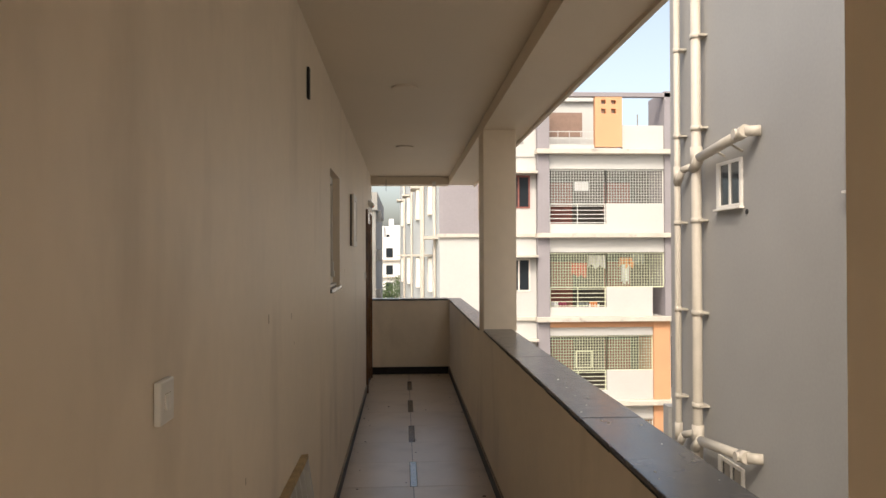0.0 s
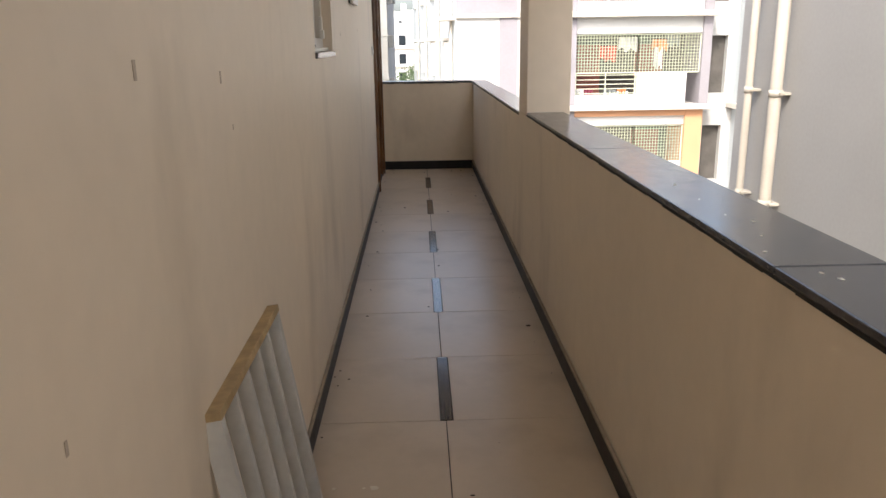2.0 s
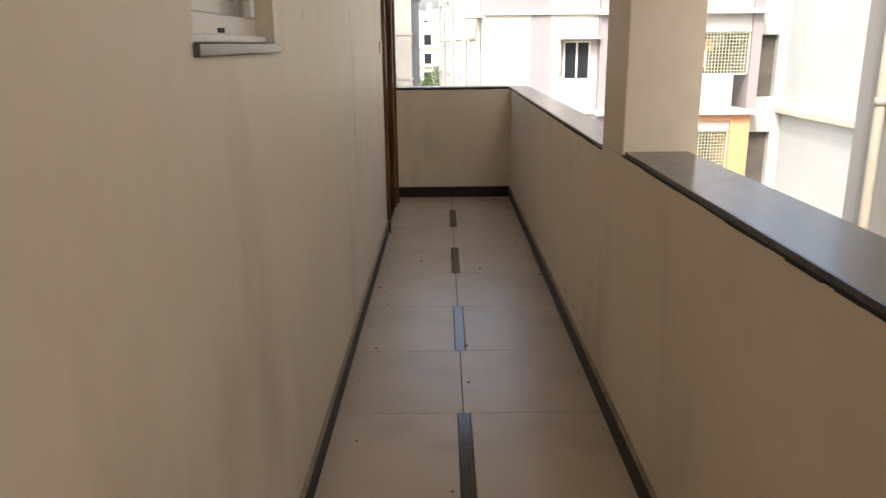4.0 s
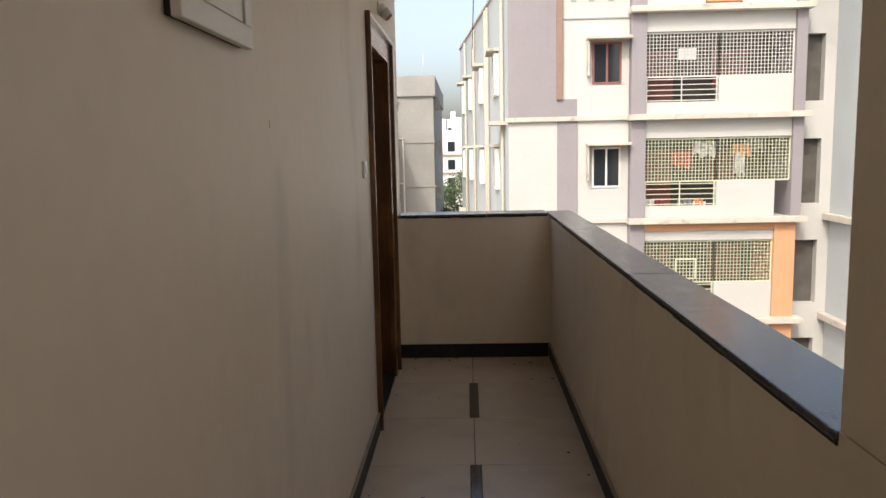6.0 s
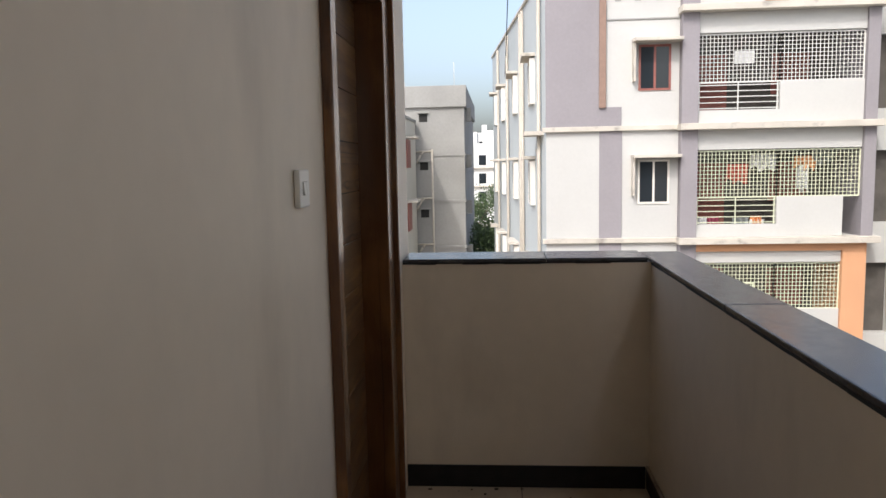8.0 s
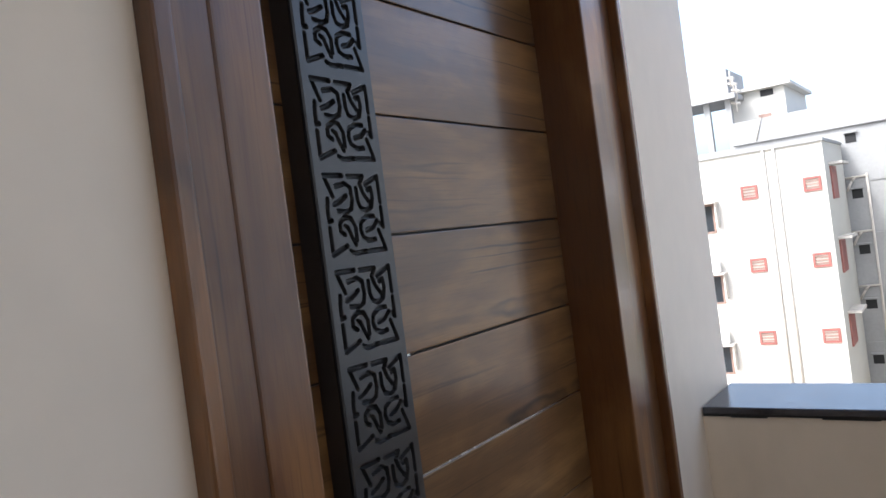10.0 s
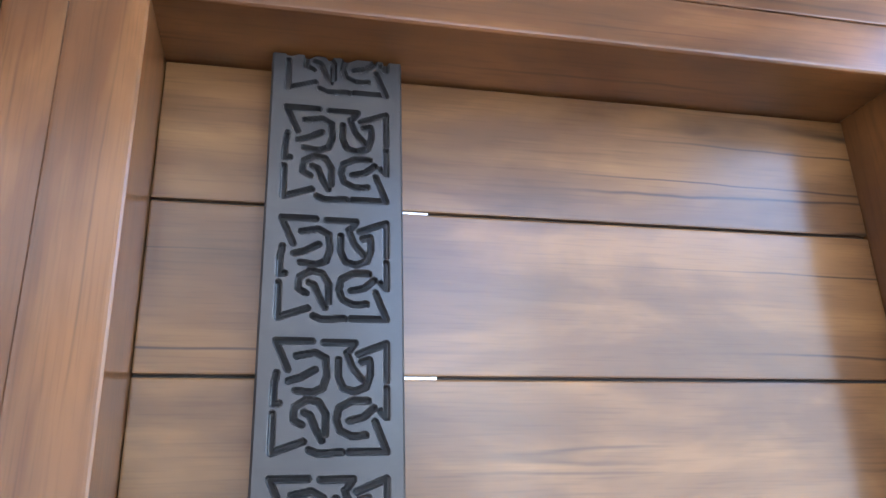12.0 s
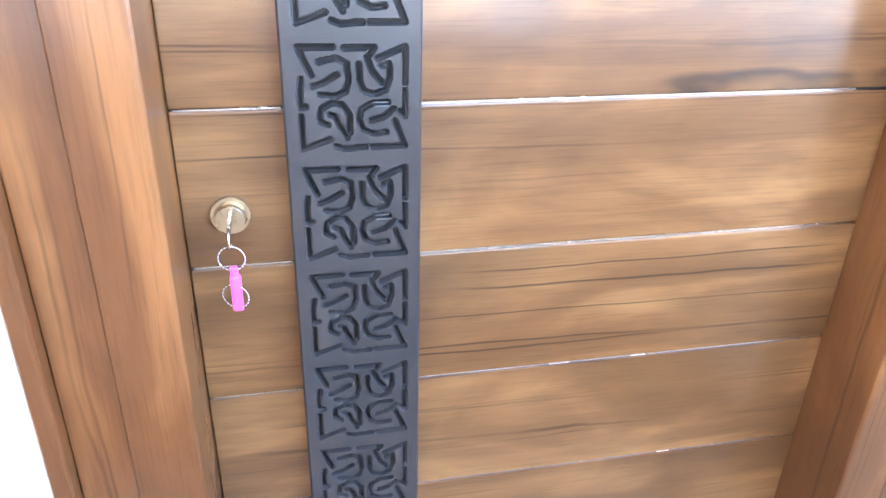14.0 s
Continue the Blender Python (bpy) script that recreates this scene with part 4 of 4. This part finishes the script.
gb = base("house_concrete", "unpainted grey rendered apartment block", "building")
GY, GXR = 45.5, -1.28
solid("wall", [((-8.2, GY, -8), (GXR, 60, 5.2)), ((-24, GY + 1.0, -8), (-8.201, 60, 4.3))], CONCRETE, gb)
solid("roof_band", [((-8.3, GY - 0.15, 4.32), (GXR + 0.12, 60, 5.40))], CONCRETE, gb, 0.02)
for z in (1.91, -0.47, -2.87, -5.27):
    solid("floor_line", [((CXR, GY - 0.05, z - 0.06), (GXR + 0.05, GY - 0.001, z + 0.06))], CONCRETE, gb)
for z in (3.68, 1.22, -1.24, -3.66, -6.1):
    solid("window", [((-3.60, GY - 0.02, z - 0.08), (-3.18, GY - 0.001, z + 0.32))], BLACK, gb)
    solid("sunshade", [((-3.66, GY - 0.2, z + 0.35), (-3.12, GY - 0.001, z + 0.41))], CONCRETE, gb)
    solid("side_box", [((GXR + 0.001, 47, z), (GXR + 0.3, 47.6, z + 0.7))], CONCRETE, gb)
bm = bmesh.new()
tube(bm, (-2.95, GY - 0.1, -8), (-2.95, GY - 0.1, 2.2), 0.05, 8)
for z in (1.95, -0.45, -2.85):
    tube(bm, (-3.78, GY - 0.1, z - 0.45), (-3.55, GY - 0.1, z - 0.05), 0.05, 8)
    tube(bm, (-3.55, GY - 0.1, z - 0.05), (-3.40, GY - 0.1, z + 0.12), 0.05, 8)
    tube(bm, (-3.84, GY - 0.1, z + 0.12), (-2.90, GY - 0.1, z + 0.14), 0.05, 8)
finish("drain_pipe", bm, PVC, gb)
# roof structures
solid("stair_head", [((-8.9, 48, 5.4), (-6.2, 54, 7.08)), ((-9.3, 47.6, 7.08), (-5.85, 54, 7.24))], CREAMWALL, gb)
solid("roof_window", [((-7.3, 47.96, 6.72), (-6.7, 47.999, 7.02))], BLACK, gb)
solid("roof_window", [((-7.5, 47.96, 5.45), (-6.9, 47.999, 5.85))], BROWNSHUT, gb)
solid("water_tank_room", [((-16, 46.6, 6.98), (-8.45, 50, 8.25)), ((-16, 46.2, 6.72), (-8.1, 50, 6.98))]
      + [((x, 46.65, 4.3), (x + 0.28, 46.95, 6.72)) for x in (-10.9, -9.75, -8.72)], CONCRETE, gb)
bm = bmesh.new()
for i, (dz, dx) in enumerate(((7.5, 0.0), (7.15, 0.12), (6.55, 0.05), (7.8, -0.1))):
    tube(bm, (-8.44 + dx, 46.7, dz), (-8.02 + dx, 46.6, dz - 0.12), 0.07, 8)
    tube(bm, (-8.2 + dx, 46.6, dz + 0.3), (-8.2 + dx, 46.6, dz - 0.5), 0.035, 6)
tube(bm, (-6.9, 45.3, 5.42), (-7.2, 45.3, 4.4), 0.03, 6)
finish("roof_pipe", bm, PVC, gb)
bm = bmesh.new()
tube(bm, (-1.9, 48, 5.3), (-1.9, 48, 6.9), 0.02, 6)
tube(bm, (-4.6, 48, 5.3), (-4.6, 48, 5.9), 0.015, 6)
finish("roof_rod", bm, STEEL, gb)

# ---- distance ----
def far_house(x, y, w, d, h, floors, paint):
    top = base("far_house", "distant white apartment block with rows of windows", "building", group="distant blocks", at=(x, y, -8))
    solid("wall", [((0, 0, 0), (w, d, h)), ((w * 0.3, d * 0.2, h), (w * 0.6, d * 0.6, h + 2))], paint, top)
    n = max(2, int(w / 2.6))
    spans = []
    for k in range(floors):
        for i in range(n):
            a = w * (i + 0.3) / n
            b = 1.0 + (h - 1.5) * k / floors
            spans.append(((a, -0.08, b), (a + w / n * 0.42, -0.01, b + 1.5)))
    solid("window", spans, DARKGLASS, top)
    solid("ledge", [((-0.2, -0.5, (h - 1.5) * k / floors + 0.5), (w + 0.2, -0.02, (h - 1.5) * k / floors + 0.7)) for k in range(floors)], LEDGE, top)


far_house(-3.2, 120, 5.2, 12, 12.5, 4, FARWHITE)
far_house(-9, 150, 5.5, 14, 15.5, 5, FARWHITE)
far_house(-4.6, 190, 4, 14, 17, 5, FARWHITE)
far_house(-22, 180, 12, 14, 15, 4, FARWHITE)
far_house(2.5, 170, 14, 14, 18, 6, FARWHITE)
setting(solid("ground", [((-2500, -2500, -8.3), (2500, 2500, -8.0))], GROUNDM), "dusty bare ground between the blocks", "ground")
tagged(solid("compound_wall", [((-4, 62, -8), (6, 62.25, -5.4)), ((-4.05, 61.95, -5.4), (6.05, 62.3, -5.3))], LEDGE), "weathered low compound wall behind the trees", "wall")


def tree(x, y, height, spread, seed, leaf):
    rnd = random.Random(seed)
    top = base("tree", "leafy green tree between the apartment blocks", "tree", group="trees in the lane", at=(x, y, -8))
    bm = bmesh.new()
    tube(bm, (0, 0, 0), (0.1, 0.05, height * 0.5), 0.16, 9, r2=0.10)
    tips = []
    for k in range(9):
        a = k * 2.4 + rnd.random()
        z0 = height * (0.3 + 0.05 * k)
        end = Vector((math.cos(a) * spread * (0.35 + 0.4 * rnd.random()), math.sin(a) * spread * (0.35 + 0.4 * rnd.random()), z0 + height * (0.15 + 0.25 * rnd.random())))
        tube(bm, (0.06, 0.03, z0), end, 0.06, 6, r2=0.02)
        tips.append(end)
    tips.append(Vector((0.1, 0, height * 0.85)))
    finish("trunk", bm, BARK, top)
    bm = bmesh.new()
    for tip in tips:
        for _ in range(260):
            d = Vector((rnd.gauss(0, 1), rnd.gauss(0, 1), rnd.gauss(0, 0.8)))
            p = tip + d * spread * 0.22
            s = rnd.uniform(0.08, 0.17)
            r = Euler((rnd.uniform(0, 6.3), rnd.uniform(0, 6.3), rnd.uniform(0, 6.3))).to_matrix()
            q = [p + r @ Vector(v) * s for v in ((-1, 0, 0), (0, -0.45, 0.1), (1, 0, 0), (0, 0.45, 0.1))]
            f = bm.faces.new([bm.verts.new(v) for v in q])
            f.material_index = rnd.random() < 0.4
    tagged(finish("foliage", bm, [leaf, LEAF_B], top), kind="stuff")


tree(0.3, 50, 6.2, 2.2, 1, LEAF)
tree(-0.6, 56, 5.6, 2.4, 2, LEAF)
tree(1.6, 53, 5.2, 2.0, 3, LEAF)
tree(-1.8, 72, 6.4, 2.6, 4, LEAF)
tree(0.8, 80, 6.8, 2.6, 5, LEAF)
bm = bmesh.new()
tube(bm, (0.9, 28, 9.5), (0.55, 60, -2), 0.02, 6)
tagged(finish("cable", bm, BLACK), "thin dark cable strung between the blocks", "cable")


# ---- floor tiles, laid last ----
floor = setting(solid("floor", [((0, BACK, -0.3), (W, END, -0.0025))], GROUT), "beige glazed floor tiles with dark brown inlays", "floor")


def tile_mesh(w, d, mat):
    bm = bmesh.new()
    boxes(bm, (0.0017, 0.0017, -0.012), (w - 0.0017, d - 0.0017, 0), 0.0009)
    me = bpy.data.meshes.new("tile")
    bm.to_mesh(me)
    bm.free()
    me.materials.append(mat)
    return me


ROW, IL, IW = 0.6, 0.470, 0.049
PLAIN_L, PLAIN_R = tile_mesh(IL + 0.022, ROW, TILE), tile_mesh(W - IL - 0.022, ROW, TILE)
CUT_L, CUT_R, STRIP = tile_mesh(IL, ROW, TILE), tile_mesh(W - IL - IW, ROW, TILE), tile_mesh(IW, ROW, INLAY)


def lay(name, me, x, y):
    ob = new(name, me)
    ob.location = (x, y, random.uniform(-0.0006, 0.0006))
    ob.parent = floor


k = -13
while 6.4 + ROW * k < END - 0.1:
    y = 6.4 + ROW * k
    if y > BACK - 0.01:
        if k % 2 == 0:
            lay("tile", CUT_L, 0, y)
            lay("inlay_tile", STRIP, IL, y)
            lay("tile", CUT_R, IL + IW, y)
        else:
            lay("tile", PLAIN_L, 0, y)
            lay("tile", PLAIN_R, IL + 0.022, y)
    k += 1

# flakes of paint and grit left on the floor
rnd = random.Random(7)
bm = bmesh.new()
for _ in range(14):
    x, y, s = 0.1 + abs(rnd.gauss(0, 0.16)), 3.35 + rnd.gauss(0, 0.22), rnd.uniform(0.006, 0.02)
    q = [bm.verts.new((x + s * math.cos(a) * rnd.uniform(0.5, 1), y + s * math.sin(a) * rnd.uniform(0.5, 1), 0.002 + rnd.uniform(0, 0.003))) for a in (0, 1.2, 2.6, 4.0, 5.2)]
    bm.faces.new(q)
ob = tagged(finish("paint_flakes", bm, CHIP), "cream paint flakes scattered beside the grille", "debris", kind="stuff")
ob.modifiers.new("thick", "SOLIDIFY").thickness = 0.001
bm = bmesh.new()
for _ in range(70):
    side = rnd.random()
    x = rnd.uniform(0.02, 0.12) if side < 0.35 else (rnd.uniform(W - 0.1, W - 0.02) if side < 0.6 else rnd.uniform(0.1, W - 0.1))
    y = rnd.uniform(2, END - 0.05) if side < 0.8 else END - abs(rnd.gauss(0, 0.12)) - 0.03
    s = rnd.uniform(0.002, 0.008)
    bmesh.ops.create_icosphere(bm, subdivisions=1, radius=s, matrix=Matrix.Translation((x, y, s * 0.35)) @ Matrix.Diagonal((rnd.uniform(0.6, 2), rnd.uniform(0.6, 1.5), 0.5, 1)))
tagged(finish("grit", bm, DEBRIS), "dark grit and debris scattered on the floor", "debris", kind="stuff")

# dried splashes of pale paint on the coping
bm = bmesh.new()
for _ in range(14):
    x, y, r = rnd.uniform(1.05, 1.21), rnd.uniform(1.9, 3.6), rnd.uniform(0.002, 0.006)
    ring = [bm.verts.new((x + r * math.cos(a) * rnd.uniform(0.5, 1), y + 1.6 * r * math.sin(a) * rnd.uniform(0.5, 1), 1.0087)) for a in (0, 0.8, 1.6, 2.4, 3.1, 3.9, 4.7, 5.5)]
    bm.faces.new(ring)
ob = tagged(finish("paint_splashes", bm, CHIP), "pale dried paint splashes on the granite coping", "paint splash", kind="stuff")
ob.modifiers.new("thick", "SOLIDIFY").thickness = 0.0006
